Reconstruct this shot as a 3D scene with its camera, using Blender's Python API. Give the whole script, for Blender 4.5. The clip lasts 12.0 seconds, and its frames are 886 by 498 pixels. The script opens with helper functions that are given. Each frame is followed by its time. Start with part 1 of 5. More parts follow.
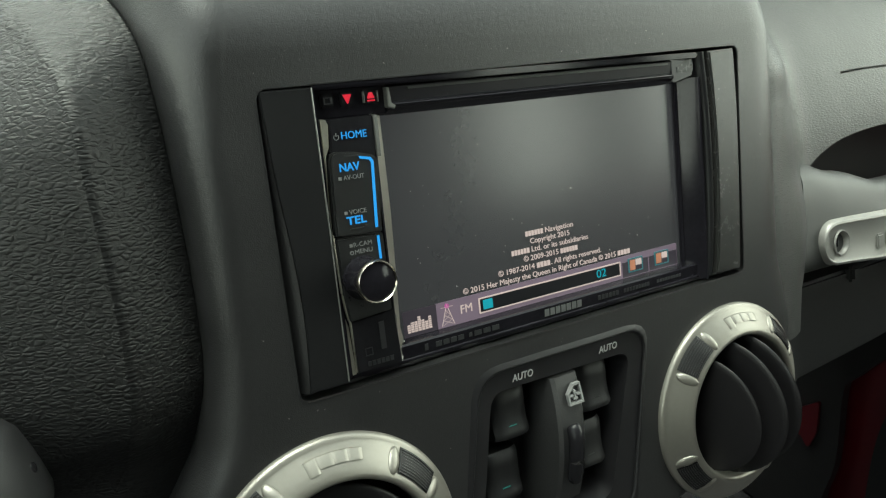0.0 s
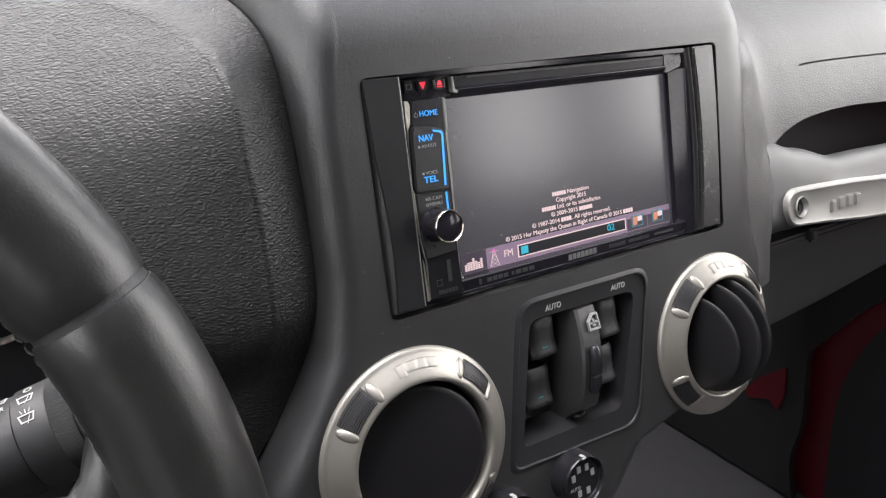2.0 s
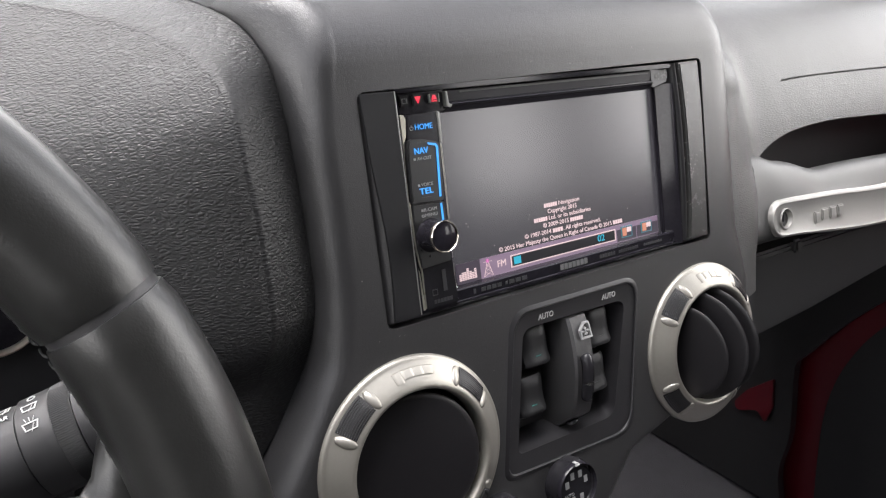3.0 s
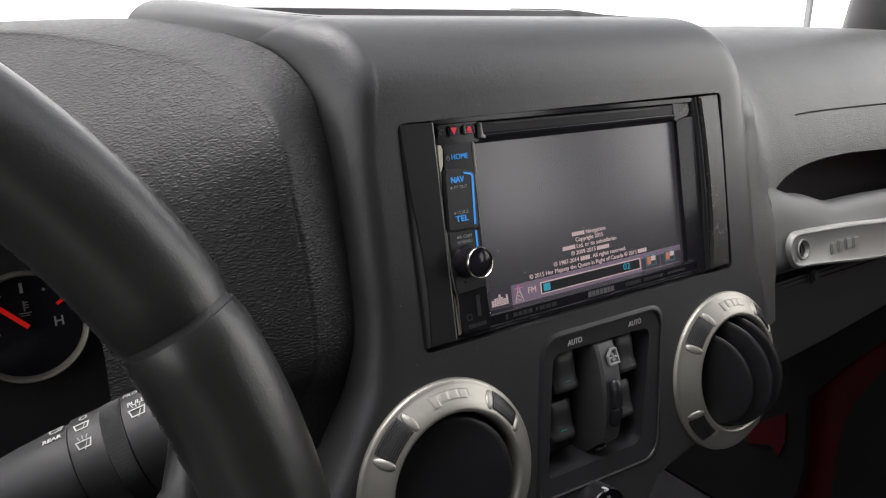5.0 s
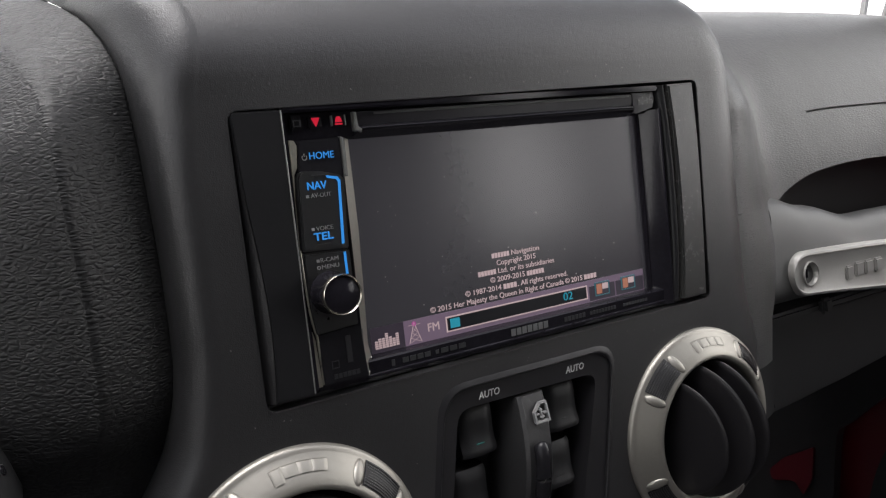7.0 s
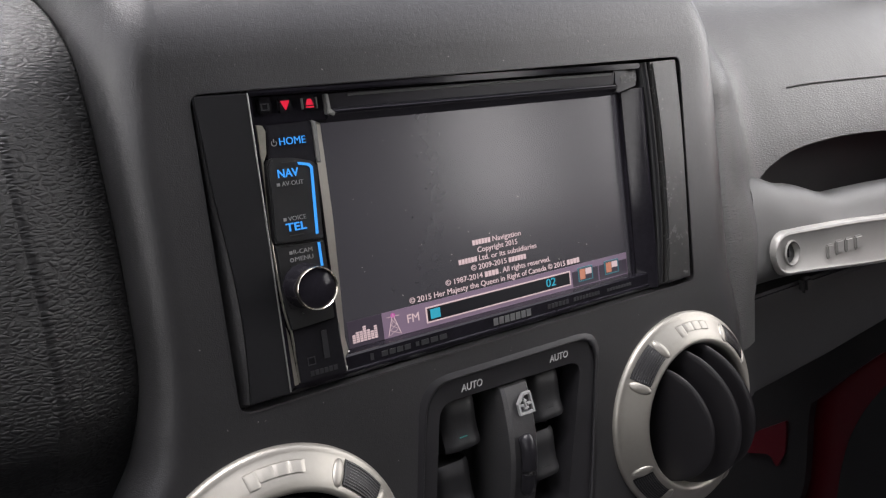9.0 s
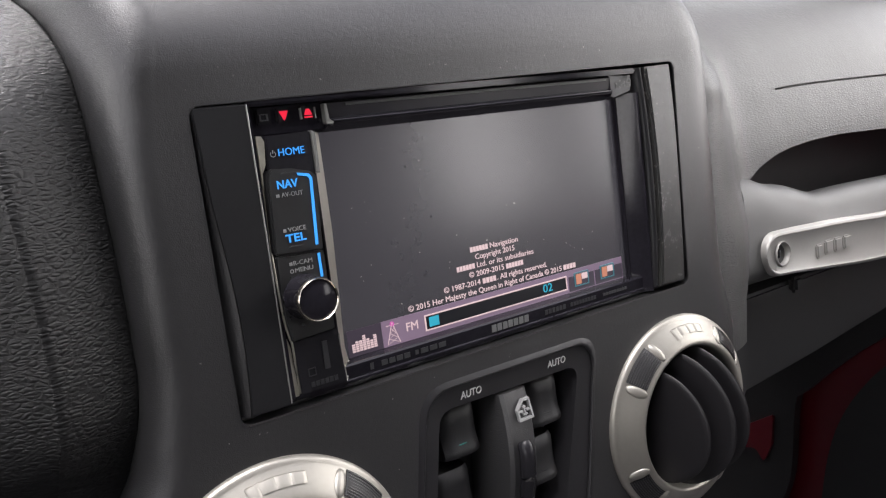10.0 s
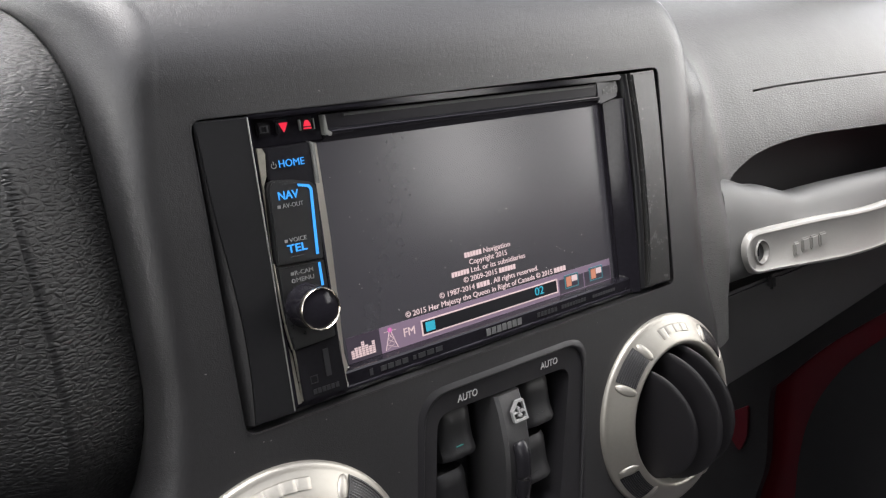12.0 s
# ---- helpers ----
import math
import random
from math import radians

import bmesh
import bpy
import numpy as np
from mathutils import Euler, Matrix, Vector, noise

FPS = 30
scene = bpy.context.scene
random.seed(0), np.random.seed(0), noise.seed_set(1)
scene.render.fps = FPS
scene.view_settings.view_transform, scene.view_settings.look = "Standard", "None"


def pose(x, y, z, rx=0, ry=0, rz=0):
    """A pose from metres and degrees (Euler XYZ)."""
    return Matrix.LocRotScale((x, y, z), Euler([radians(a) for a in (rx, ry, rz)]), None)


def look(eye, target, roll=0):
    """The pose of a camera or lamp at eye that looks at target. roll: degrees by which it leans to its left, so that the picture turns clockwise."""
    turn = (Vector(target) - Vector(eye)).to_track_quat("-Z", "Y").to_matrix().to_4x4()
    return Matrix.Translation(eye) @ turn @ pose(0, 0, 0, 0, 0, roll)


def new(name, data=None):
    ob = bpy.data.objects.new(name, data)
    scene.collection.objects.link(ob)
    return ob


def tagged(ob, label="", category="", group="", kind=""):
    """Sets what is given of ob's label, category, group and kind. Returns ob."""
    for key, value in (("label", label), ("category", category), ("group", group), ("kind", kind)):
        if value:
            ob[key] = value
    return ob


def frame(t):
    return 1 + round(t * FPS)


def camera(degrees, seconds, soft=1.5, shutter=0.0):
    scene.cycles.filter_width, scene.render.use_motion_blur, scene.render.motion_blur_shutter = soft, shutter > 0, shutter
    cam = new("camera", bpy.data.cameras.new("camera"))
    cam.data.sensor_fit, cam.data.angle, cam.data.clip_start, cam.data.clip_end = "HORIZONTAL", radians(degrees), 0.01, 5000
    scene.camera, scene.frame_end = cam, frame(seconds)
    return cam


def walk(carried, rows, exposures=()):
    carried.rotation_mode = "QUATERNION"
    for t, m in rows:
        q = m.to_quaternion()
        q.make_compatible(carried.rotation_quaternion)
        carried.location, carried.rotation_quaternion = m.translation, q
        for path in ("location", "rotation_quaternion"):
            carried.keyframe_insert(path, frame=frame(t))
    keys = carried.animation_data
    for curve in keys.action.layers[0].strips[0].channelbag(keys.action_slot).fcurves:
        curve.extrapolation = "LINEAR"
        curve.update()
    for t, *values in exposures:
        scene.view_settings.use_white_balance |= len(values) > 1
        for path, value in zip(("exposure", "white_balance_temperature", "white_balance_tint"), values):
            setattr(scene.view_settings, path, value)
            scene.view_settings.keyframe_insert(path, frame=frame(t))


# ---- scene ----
# Everything on the dashboard is laid out square to the face of the centre stack, which leans 13 degrees forward.
PIVOT = Vector((0, 0, 1.1))
DASH = Matrix.Translation(PIVOT) @ Matrix.Rotation(radians(-13), 4, "X") @ Matrix.Translation(-PIVOT)
cam = camera(60.5, 12.0, 1.2)
PATH = [
    (0, (-0.18211, -0.22919, 1.13683), (0.30663, 0.62485, 0.95870), -6.299),
    (0.5, (-0.22829, -0.24948, 1.12504), (0.26895, 0.60098, 0.95341), -6.664),
    (1, (-0.24257, -0.27253, 1.13193), (0.26162, 0.57303, 0.95640), -6.746),
    (1.5, (-0.23837, -0.27418, 1.13022), (0.27391, 0.56588, 0.95173), -6.854),
    (2, (-0.25174, -0.27454, 1.13419), (0.26894, 0.55943, 0.95147), -6.882),
    (2.5, (-0.26078, -0.27871, 1.13680), (0.26918, 0.55069, 0.96006), -6.882),
    (3, (-0.25884, -0.27922, 1.13285), (0.27917, 0.54788, 0.97025), -7.020),
    (4.8, (-0.26692, -0.28172, 1.13572), (0.28268, 0.54407, 1.00919), -6.730),
    (5, (-0.27689, -0.27908, 1.13190), (0.26729, 0.55179, 1.01560), -6.840),
    (5.5, (-0.29461, -0.26658, 1.13235), (0.21809, 0.58490, 1.02228), -6.231),
    (6, (-0.26826, -0.26843, 1.13138), (0.22092, 0.59724, 1.02502), -5.816),
    (6.5, (-0.19878, -0.25901, 1.12549), (0.29191, 0.60611, 1.02166), -6.084),
    (7, (-0.17851, -0.24616, 1.12334), (0.32061, 0.61400, 1.01844), -6.336),
    (7.5, (-0.17312, -0.24457, 1.12276), (0.33263, 0.61059, 1.00907), -6.482),
    (9.5, (-0.17435, -0.23108, 1.12809), (0.35814, 0.60304, 0.98422), -7.092),
    (10, (-0.17703, -0.23068, 1.13157), (0.36352, 0.59753, 0.98365), -7.228),
    (10.5, (-0.17805, -0.23048, 1.13502), (0.36765, 0.59329, 0.98135), -7.242),
    (11, (-0.17898, -0.22837, 1.13448), (0.37490, 0.58995, 0.98096), -7.437),
    (11.5, (-0.17970, -0.22778, 1.13498), (0.38127, 0.58534, 0.97954), -7.519),
    (12, (-0.18572, -0.22975, 1.13777), (0.38172, 0.57809, 0.97839), -7.595),
]
EXPOSURES = [(0.0, 1.98, 6600, -10), (0.5, 2.4, 6500, 1), (1.0, 2.56, 6450, 9), (1.5, 2.56, 6450, 13), (3.0, 2.58, 6450, 13), (5.0, 1.62, 6450, 12), (7.5, 1.52, 6430, 13), (9.5, 2.24, 6450, 15), (12.0, 2.38, 6480, 12)]
walk(cam, [(t, DASH @ look(eye, target, roll)) for t, eye, target, roll in PATH], EXPOSURES)

# ---- light ----
world = bpy.data.worlds.new("overcast_sky")
scene.world = world
world.use_nodes = True
wn, wl = world.node_tree.nodes, world.node_tree.links
sky = wn.new("ShaderNodeTexSky")
sky.sky_type, sky.sun_disc = "NISHITA", False
sky.sun_elevation, sky.sun_rotation = radians(75), radians(20)
grey = wn.new("ShaderNodeHueSaturation")
grey.inputs["Saturation"].default_value = 0.15
wl.new(sky.outputs[0], grey.inputs["Color"])
wl.new(grey.outputs[0], wn["Background"].inputs["Color"])
wn["Background"].inputs["Strength"].default_value = 0.11
sun = new("sun", bpy.data.lights.new("sun", "SUN"))
sun.data.energy, sun.data.angle, sun.data.color = 2.1, radians(50), (1.0, 0.98, 0.95)
sun.matrix_world = look((-0.75, 0.7, 3.6), (0, 0, 0))


# ---- materials ----
def material(name, color, rough=0.5, metal=0.0, bump=(), vary=0.15, vary_scale=40.0, coat=0.0, spec=0.5, rough_vary=0.1):
    """A surface with colour and gloss that vary at two scales; bump: (kind, scale per metre, depth in metres) each."""
    m = bpy.data.materials.new(name)
    m.use_nodes = True
    n, l = m.node_tree.nodes, m.node_tree.links
    b = n["Principled BSDF"]
    b.inputs["Metallic"].default_value = metal
    b.inputs["Coat Weight"].default_value = coat
    b.inputs["Coat Roughness"].default_value = 0.08
    b.inputs["Specular IOR Level"].default_value = spec
    place = n.new("ShaderNodeTexCoord")
    wide, fine = n.new("ShaderNodeTexNoise"), n.new("ShaderNodeTexNoise")
    wide.inputs["Scale"].default_value, fine.inputs["Scale"].default_value = vary_scale, vary_scale * 14
    wide.inputs["Detail"].default_value, fine.inputs["Detail"].default_value = 6, 4
    both = n.new("ShaderNodeMath")
    both.operation = "ADD"
    for tex in (wide, fine):
        l.new(place.outputs["Object"], tex.inputs["Vector"])
    l.new(wide.outputs["Fac"], both.inputs[0])
    l.new(fine.outputs["Fac"], both.inputs[1])
    span = n.new("ShaderNodeMapRange")
    span.inputs["From Min"].default_value, span.inputs["From Max"].default_value = 0.6, 1.4
    l.new(both.outputs[0], span.inputs["Value"])
    mix = n.new("ShaderNodeMix")
    mix.data_type = "RGBA"
    mix.inputs["A"].default_value = (*[c * (1 - vary) for c in color], 1)
    mix.inputs["B"].default_value = (*[min(1, c * (1 + vary)) for c in color], 1)
    l.new(span.outputs[0], mix.inputs["Factor"])
    l.new(mix.outputs["Result"], b.inputs["Base Color"])
    gloss = n.new("ShaderNodeMapRange")
    gloss.inputs["To Min"].default_value, gloss.inputs["To Max"].default_value = rough * (1 - rough_vary), rough * (1 + rough_vary)
    l.new(span.outputs[0], gloss.inputs["Value"])
    l.new(gloss.outputs[0], b.inputs["Roughness"])
    last = None
    for kind, scale, depth in bump:
        if kind == "cells":
            warp = n.new("ShaderNodeTexNoise")
            warp.inputs["Scale"].default_value, warp.inputs["Detail"].default_value = scale * 0.5, 2
            l.new(place.outputs["Object"], warp.inputs["Vector"])
            shift = n.new("ShaderNodeVectorMath")
            shift.operation = "MULTIPLY_ADD"
            l.new(warp.outputs["Color"], shift.inputs[0])
            shift.inputs[1].default_value = (0.7 / scale,) * 3
            l.new(place.outputs["Object"], shift.inputs[2])
            squash = n.new("ShaderNodeVectorMath")
            squash.operation = "MULTIPLY"
            squash.inputs[1].default_value = (0.36, 0.7, 1.1)
            l.new(shift.outputs[0], squash.inputs[0])
            tex = n.new("ShaderNodeTexVoronoi")
            tex.feature = "DISTANCE_TO_EDGE"
            l.new(squash.outputs[0], tex.inputs["Vector"])
            tex.inputs["Scale"].default_value = scale
            edge = n.new("ShaderNodeMapRange")
            edge.interpolation_type = "SMOOTHSTEP"
            edge.inputs["From Min"].default_value, edge.inputs["From Max"].default_value = -0.02, 0.36
            edge.inputs["To Min"].default_value, edge.inputs["To Max"].default_value = 0.0, 1.0
            l.new(tex.outputs["Distance"], edge.inputs["Value"])
            height = edge.outputs[0]
        else:
            tex = n.new("ShaderNodeTexNoise")
            l.new(place.outputs["Object"], tex.inputs["Vector"])
            tex.inputs["Scale"].default_value, tex.inputs["Detail"].default_value = scale, 2
            height = tex.outputs["Fac"]
        push = n.new("ShaderNodeBump")
        push.inputs["Strength"].default_value, push.inputs["Distance"].default_value = 1.0, depth
        l.new(height, push.inputs["Height"])
        if last:
            l.new(last, push.inputs["Normal"])
        last = push.outputs[0]
    if last:
        l.new(last, b.inputs["Normal"])
    return m


def glowing(name, color, strength, rough=0.3):
    m = bpy.data.materials.new(name)
    m.use_nodes = True
    b = m.node_tree.nodes["Principled BSDF"]
    b.inputs["Base Color"].default_value = (*[c * 0.2 for c in color], 1)
    b.inputs["Roughness"].default_value = rough
    b.inputs["Emission Color"].default_value = (*color, 1)
    b.inputs["Emission Strength"].default_value = strength
    return m


BEZEL = material("grained_grey_plastic", (0.0222, 0.0218, 0.0226), 0.37, spec=0.6, bump=[("noise", 2400, 0.0001), ("noise", 620, 0.00007)])
HOOD = material("leather_grain_vinyl", (0.0105, 0.0105, 0.0108), 0.5, spec=0.32, bump=[("cells", 700, 0.00016), ("noise", 300, 0.00025), ("noise", 60, 0.0002)], vary_scale=25)
PAD = material("fine_grain_vinyl", (0.045, 0.045, 0.044), 0.44, bump=[("cells", 760, 0.00009), ("noise", 1800, 0.00006), ("noise", 60, 0.0003)], vary_scale=25)
WHEEL = material("wheel_leather", (0.014, 0.014, 0.0135), 0.33, bump=[("noise", 1300, 0.00005), ("noise", 60, 0.0001)], vary_scale=30)
DARK = material("black_plastic", (0.026, 0.0255, 0.027), 0.50, bump=[("noise", 2200, 0.00004)])
DISC = material("vane_black", (0.0095, 0.0088, 0.0100), 0.40, spec=0.35, bump=[("noise", 1800, 0.00003)])
# base colour raised for the window light that the right side catches
LIT_TRIM = material("lit_trim_plastic", (0.03, 0.03, 0.029), 0.26, bump=[("noise", 2400, 0.00008)])
TRIM = material("trim_kit_plastic", (0.011, 0.011, 0.012), 0.40, spec=0.25, bump=[("noise", 2400, 0.00004)])
GLOSS = material("piano_black", (0.013, 0.012, 0.0155), 0.12, spec=0.25, vary=0.3, rough_vary=0.3)
ROCKER = material("rocker_black", (0.0095, 0.0093, 0.0102), 0.5, spec=0.4, bump=[("noise", 2200, 0.00003)])
SWITCH = material("switch_panel_black", (0.0115, 0.011, 0.0125), 0.45, bump=[("noise", 2200, 0.00004)])
KEY = material("key_black", (0.013, 0.0125, 0.0145), 0.22, spec=0.25, rough_vary=0.3)
SCREEN = material("touch_screen", (0.022, 0.022, 0.023), 0.22, spec=0.75, vary=0.02, rough_vary=0.02, vary_scale=15)
sb = SCREEN.node_tree.nodes["Principled BSDF"]
sb.inputs["Emission Color"].default_value, sb.inputs["Emission Strength"].default_value = (0.9, 0.85, 1.0, 1), 0.0075  # the display's own backlight
CHROME = material("chrome", (0.66, 0.61, 0.52), 0.2, 1.0)
RIMS = material("dull_chrome", (0.62, 0.57, 0.48), 0.3, 0.55)
SILVER = material("satin_silver_paint", (0.30, 0.285, 0.255), 0.40, 0.7, bump=[("noise", 3000, 0.00002)], vary=0.05)
PLATE = material("dull_silver_paint", (0.25, 0.243, 0.23), 0.42, 0.3, bump=[("noise", 3000, 0.00002)], vary=0.05)
SLOT = material("slot_black", (0.019, 0.0175, 0.0215), 0.26, vary=0.06, rough_vary=0.06, spec=0.3)
SMOKED = material("smoked_chrome", (0.42, 0.40, 0.34), 0.32, 0.75)
EDGING = material("grey_edging", (0.22, 0.22, 0.21), 0.3, 0.5)
GREY = material("printed_grey", (0.20, 0.20, 0.20), 0.5)
PALE = material("printed_white", (0.36, 0.36, 0.355), 0.5)
DIM = material("faint_print", (0.022, 0.022, 0.024), 0.4)
GREY_MARK = material("dull_grey_print", (0.028, 0.028, 0.030), 0.45)
MAKER = material("silver_print", (0.115, 0.115, 0.115), 0.45)
MENU_KEY = material("satin_key_black", (0.014, 0.014, 0.0145), 0.36, rough_vary=0.3)
RED_PAINT = material("red_body_paint", (0.12, 0.004, 0.011), 0.35, coat=0.5, vary=0.05)
CARPET = material("black_carpet", (0.068, 0.066, 0.072), 0.9, spec=0.15, bump=[("noise", 700, 0.002)])
CLOTH = material("headliner", (0.05, 0.05, 0.05), 0.9, bump=[("noise", 900, 0.0005)])
DUST = material("pale_dust", (0.30, 0.29, 0.27), 0.9)
STALK = material("stalk_black", (0.019, 0.0188, 0.0198), 0.55, spec=0.35, bump=[("noise", 2200, 0.00003)])
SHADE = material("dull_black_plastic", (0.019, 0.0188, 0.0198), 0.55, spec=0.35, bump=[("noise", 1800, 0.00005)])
BAR = material("smooth_grey_plastic", (0.042, 0.042, 0.041), 0.46, bump=[("noise", 2400, 0.00004)], vary_scale=25)
THREAD = material("stitching", (0.02, 0.02, 0.02), 0.7)
MAT = material("tray_mat", (0.10, 0.10, 0.10), 0.6, bump=[("noise", 900, 0.0002)])
CONCRETE = material("pale_concrete", (0.35, 0.35, 0.34), 0.8, bump=[("noise", 60, 0.002)], vary_scale=2)
GLOW_WALL = material("glowing_white_wall", (0.8, 0.8, 0.79), 0.8, vary=0.04, vary_scale=2)
wb = GLOW_WALL.node_tree.nodes["Principled BSDF"]
wb.inputs["Emission Color"].default_value, wb.inputs["Emission Strength"].default_value = (1.0, 0.985, 0.94, 1), 0.75  # added glow, so the walls outside look bright and light the cabin
BLUE = glowing("blue_backlight", (0.05, 0.38, 1.0), 0.1960)
RED = glowing("red_backlight", (1.0, 0.02, 0.06), 0.1483)
TEAL = glowing("teal_marker", (0.05, 0.5, 0.45), 0.0412)
TEXT_ON = glowing("lit_text", (0.95, 0.72, 0.72), 0.1235)
BAR_ON = glowing("lit_bar", (0.42, 0.30, 0.42), 0.0692)
CYAN_ON = glowing("lit_cyan", (0.05, 0.6, 0.8), 0.0988)
BLACK_ON = glowing("lit_black", (0.012, 0.012, 0.016), 0.0988)
TILE_ON = glowing("lit_tile", (0.10, 0.08, 0.11), 0.0700)
CYAN_DIM = glowing("lit_cyan_edge", (0.10, 0.42, 0.50), 0.0560)
PINK_ON = glowing("lit_pink", (0.9, 0.1, 0.6), 0.1154)
ORANGE_ON = glowing("lit_orange", (0.85, 0.35, 0.22), 0.0988)
NEEDLE = glowing("red_needle", (1.0, 0.02, 0.015), 0.0823)
GLASS = bpy.data.materials.new("clear_glass")
GLASS.use_nodes = True
gb = GLASS.node_tree.nodes["Principled BSDF"]
gb.inputs["Transmission Weight"].default_value, gb.inputs["Roughness"].default_value, gb.inputs["IOR"].default_value = 1.0, 0.0, 1.01


# ---- mesh helpers ----
def mesh_from(bm, name, mat, angle=35):
    me = bpy.data.meshes.new(name)
    bmesh.ops.recalc_face_normals(bm, faces=bm.faces)
    bm.to_mesh(me)
    bm.free()
    me.materials.append(mat)
    me.shade_smooth()
    me.set_sharp_from_angle(angle=radians(angle))
    return me


def thing(name, base, label, category, group="", kind="", on_dash=True):
    """An Empty at its base, in the dashboard's own axes unless on_dash is false."""
    ob = new(name)
    ob.empty_display_size = 0.02
    ob.matrix_basis = (DASH if on_dash else Matrix()) @ Matrix.Translation(base)
    ob["base"] = Vector(base)
    return tagged(ob, label, category, group, kind)


def part(name, bm, mat, parent, label="", angle=35):
    """One mesh under a thing or a part; its points are given in the axes of the dashboard."""
    top = parent
    while top.parent:
        top = top.parent
    bmesh.ops.translate(bm, verts=bm.verts, vec=-Vector(top["base"]))
    ob = new(name, mesh_from(bm, name, mat, angle))
    ob.parent = parent
    return tagged(ob, label)


def solo(name, bm, mat, base, label, category, group="", kind="", on_dash=True, angle=35):
    """A thing that is one mesh."""
    bmesh.ops.translate(bm, verts=bm.verts, vec=-Vector(base))
    ob = new(name, mesh_from(bm, name, mat, angle))
    ob.matrix_basis = (DASH if on_dash else Matrix()) @ Matrix.Translation(base)
    ob["base"] = Vector(base)
    return tagged(ob, label, category, group, kind)


def box(x0, x1, y0, y1, z0, z1, bevel=0.0, seg=2, into=None):
    bm = bmesh.new()
    made = bmesh.ops.create_cube(bm, size=1)["verts"]
    for v in made:
        v.co = Vector(((x0 + x1) / 2 + v.co.x * (x1 - x0), (y0 + y1) / 2 + v.co.y * (y1 - y0), (z0 + z1) / 2 + v.co.z * (z1 - z0)))
    if bevel:
        bmesh.ops.bevel(bm, geom=bm.edges[:], offset=bevel, segments=seg, affect="EDGES", clamp_overlap=True)
    return joined(into, bm) if into else bm


def joined(a, b):
    """Adds the mesh b to a."""
    me = bpy.data.meshes.new("join")
    b.to_mesh(me)
    b.free()
    a.from_mesh(me)
    bpy.data.meshes.remove(me)
    return a


def rounded(points, radius, steps=5):
    """A closed outline with its corners rounded; radius: one for all, or one a corner."""
    out, count = [], len(points)
    for i, p in enumerate(points):
        p, a, b = Vector(p), Vector(points[i - 1]), Vector(points[(i + 1) % count])
        r = radius[i] if isinstance(radius, (list, tuple)) else radius
        da, db = (a - p), (b - p)
        r = min(r, da.length * 0.49, db.length * 0.49)
        if r < 1e-6:
            out.append(p)
            continue
        s, e = p + da.normalized() * r, p + db.normalized() * r
        for k in range(steps + 1):
            f = k / steps
            out.append((1 - f) ** 2 * s + 2 * f * (1 - f) * p + f * f * e)
    return out


def prism(points, y0, y1, bevel=0.0, seg=2, back_scale=None):
    """An outline in x and z, from its front at y0 to its back at y1, with the front edge bevelled."""
    bm = bmesh.new()
    front = [bm.verts.new((p[0], y0, p[1])) for p in points]
    face = bm.faces.new(front)
    made = bmesh.ops.extrude_face_region(bm, geom=[face])["geom"]
    moved = [g for g in made if isinstance(g, bmesh.types.BMVert)]
    bmesh.ops.translate(bm, verts=moved, vec=(0, y1 - y0, 0))
    if back_scale:
        mid = sum((v.co for v in moved), Vector()) / len(moved)
        for v in moved:
            v.co.x, v.co.z = mid.x + (v.co.x - mid.x) * back_scale, mid.z + (v.co.z - mid.z) * back_scale
    if bevel:
        edges = [e for e in bm.edges if all(abs(v.co.y - y0) < 1e-7 for v in e.verts)]
        bmesh.ops.bevel(bm, geom=edges, offset=bevel, segments=seg, affect="EDGES", clamp_overlap=True)
    return bm


def frame_of(outer, inner, y0, y1, bevel=0.0):
    """A flat ring between two outlines with the same number of points."""
    bm, n = bmesh.new(), len(outer)
    rows = [[bm.verts.new((p[0], y, p[1])) for p in line] for line, y in ((outer, y1), (outer, y0), (inner, y0), (inner, y1))]
    for a in range(4):
        for i in range(n):
            bm.faces.new((rows[a][i], rows[a][(i + 1) % n], rows[(a + 1) % 4][(i + 1) % n], rows[(a + 1) % 4][i]))
    if bevel:
        edges = [e for e in bm.edges if all(abs(v.co.y - y0) < 1e-7 for v in e.verts)]
        bmesh.ops.bevel(bm, geom=edges, offset=bevel, segments=2, affect="EDGES", clamp_overlap=True)
    return bm


def lathe(profile, centre, turn=Matrix(), segs=64, arc=(0, 360), closed=False):
    """Turns (radius, height) points round the axis -y, then turns the whole by a matrix and moves it to the centre."""
    bm = bmesh.new()
    whole = arc[1] - arc[0] >= 360
    count = segs if whole else segs + 1
    rings = []
    for k in range(count):
        a = radians(arc[0] + (arc[1] - arc[0]) * k / segs)
        rings.append([bm.verts.new((r * math.cos(a), -h, r * math.sin(a))) for r, h in profile])
    for k in range(segs):
        a, b = rings[k], rings[(k + 1) % count]
        for i in range(len(profile) - (0 if closed else 1)):
            j = (i + 1) % len(profile)
            bm.faces.new((a[i], a[j], b[j], b[i]))
    if closed and not whole:
        bm.faces.new(rings[0])
        bm.faces.new(rings[-1])
    bmesh.ops.remove_doubles(bm, verts=bm.verts, dist=1e-6)
    bmesh.ops.transform(bm, matrix=Matrix.Translation(centre) @ turn, verts=bm.verts)
    return bm


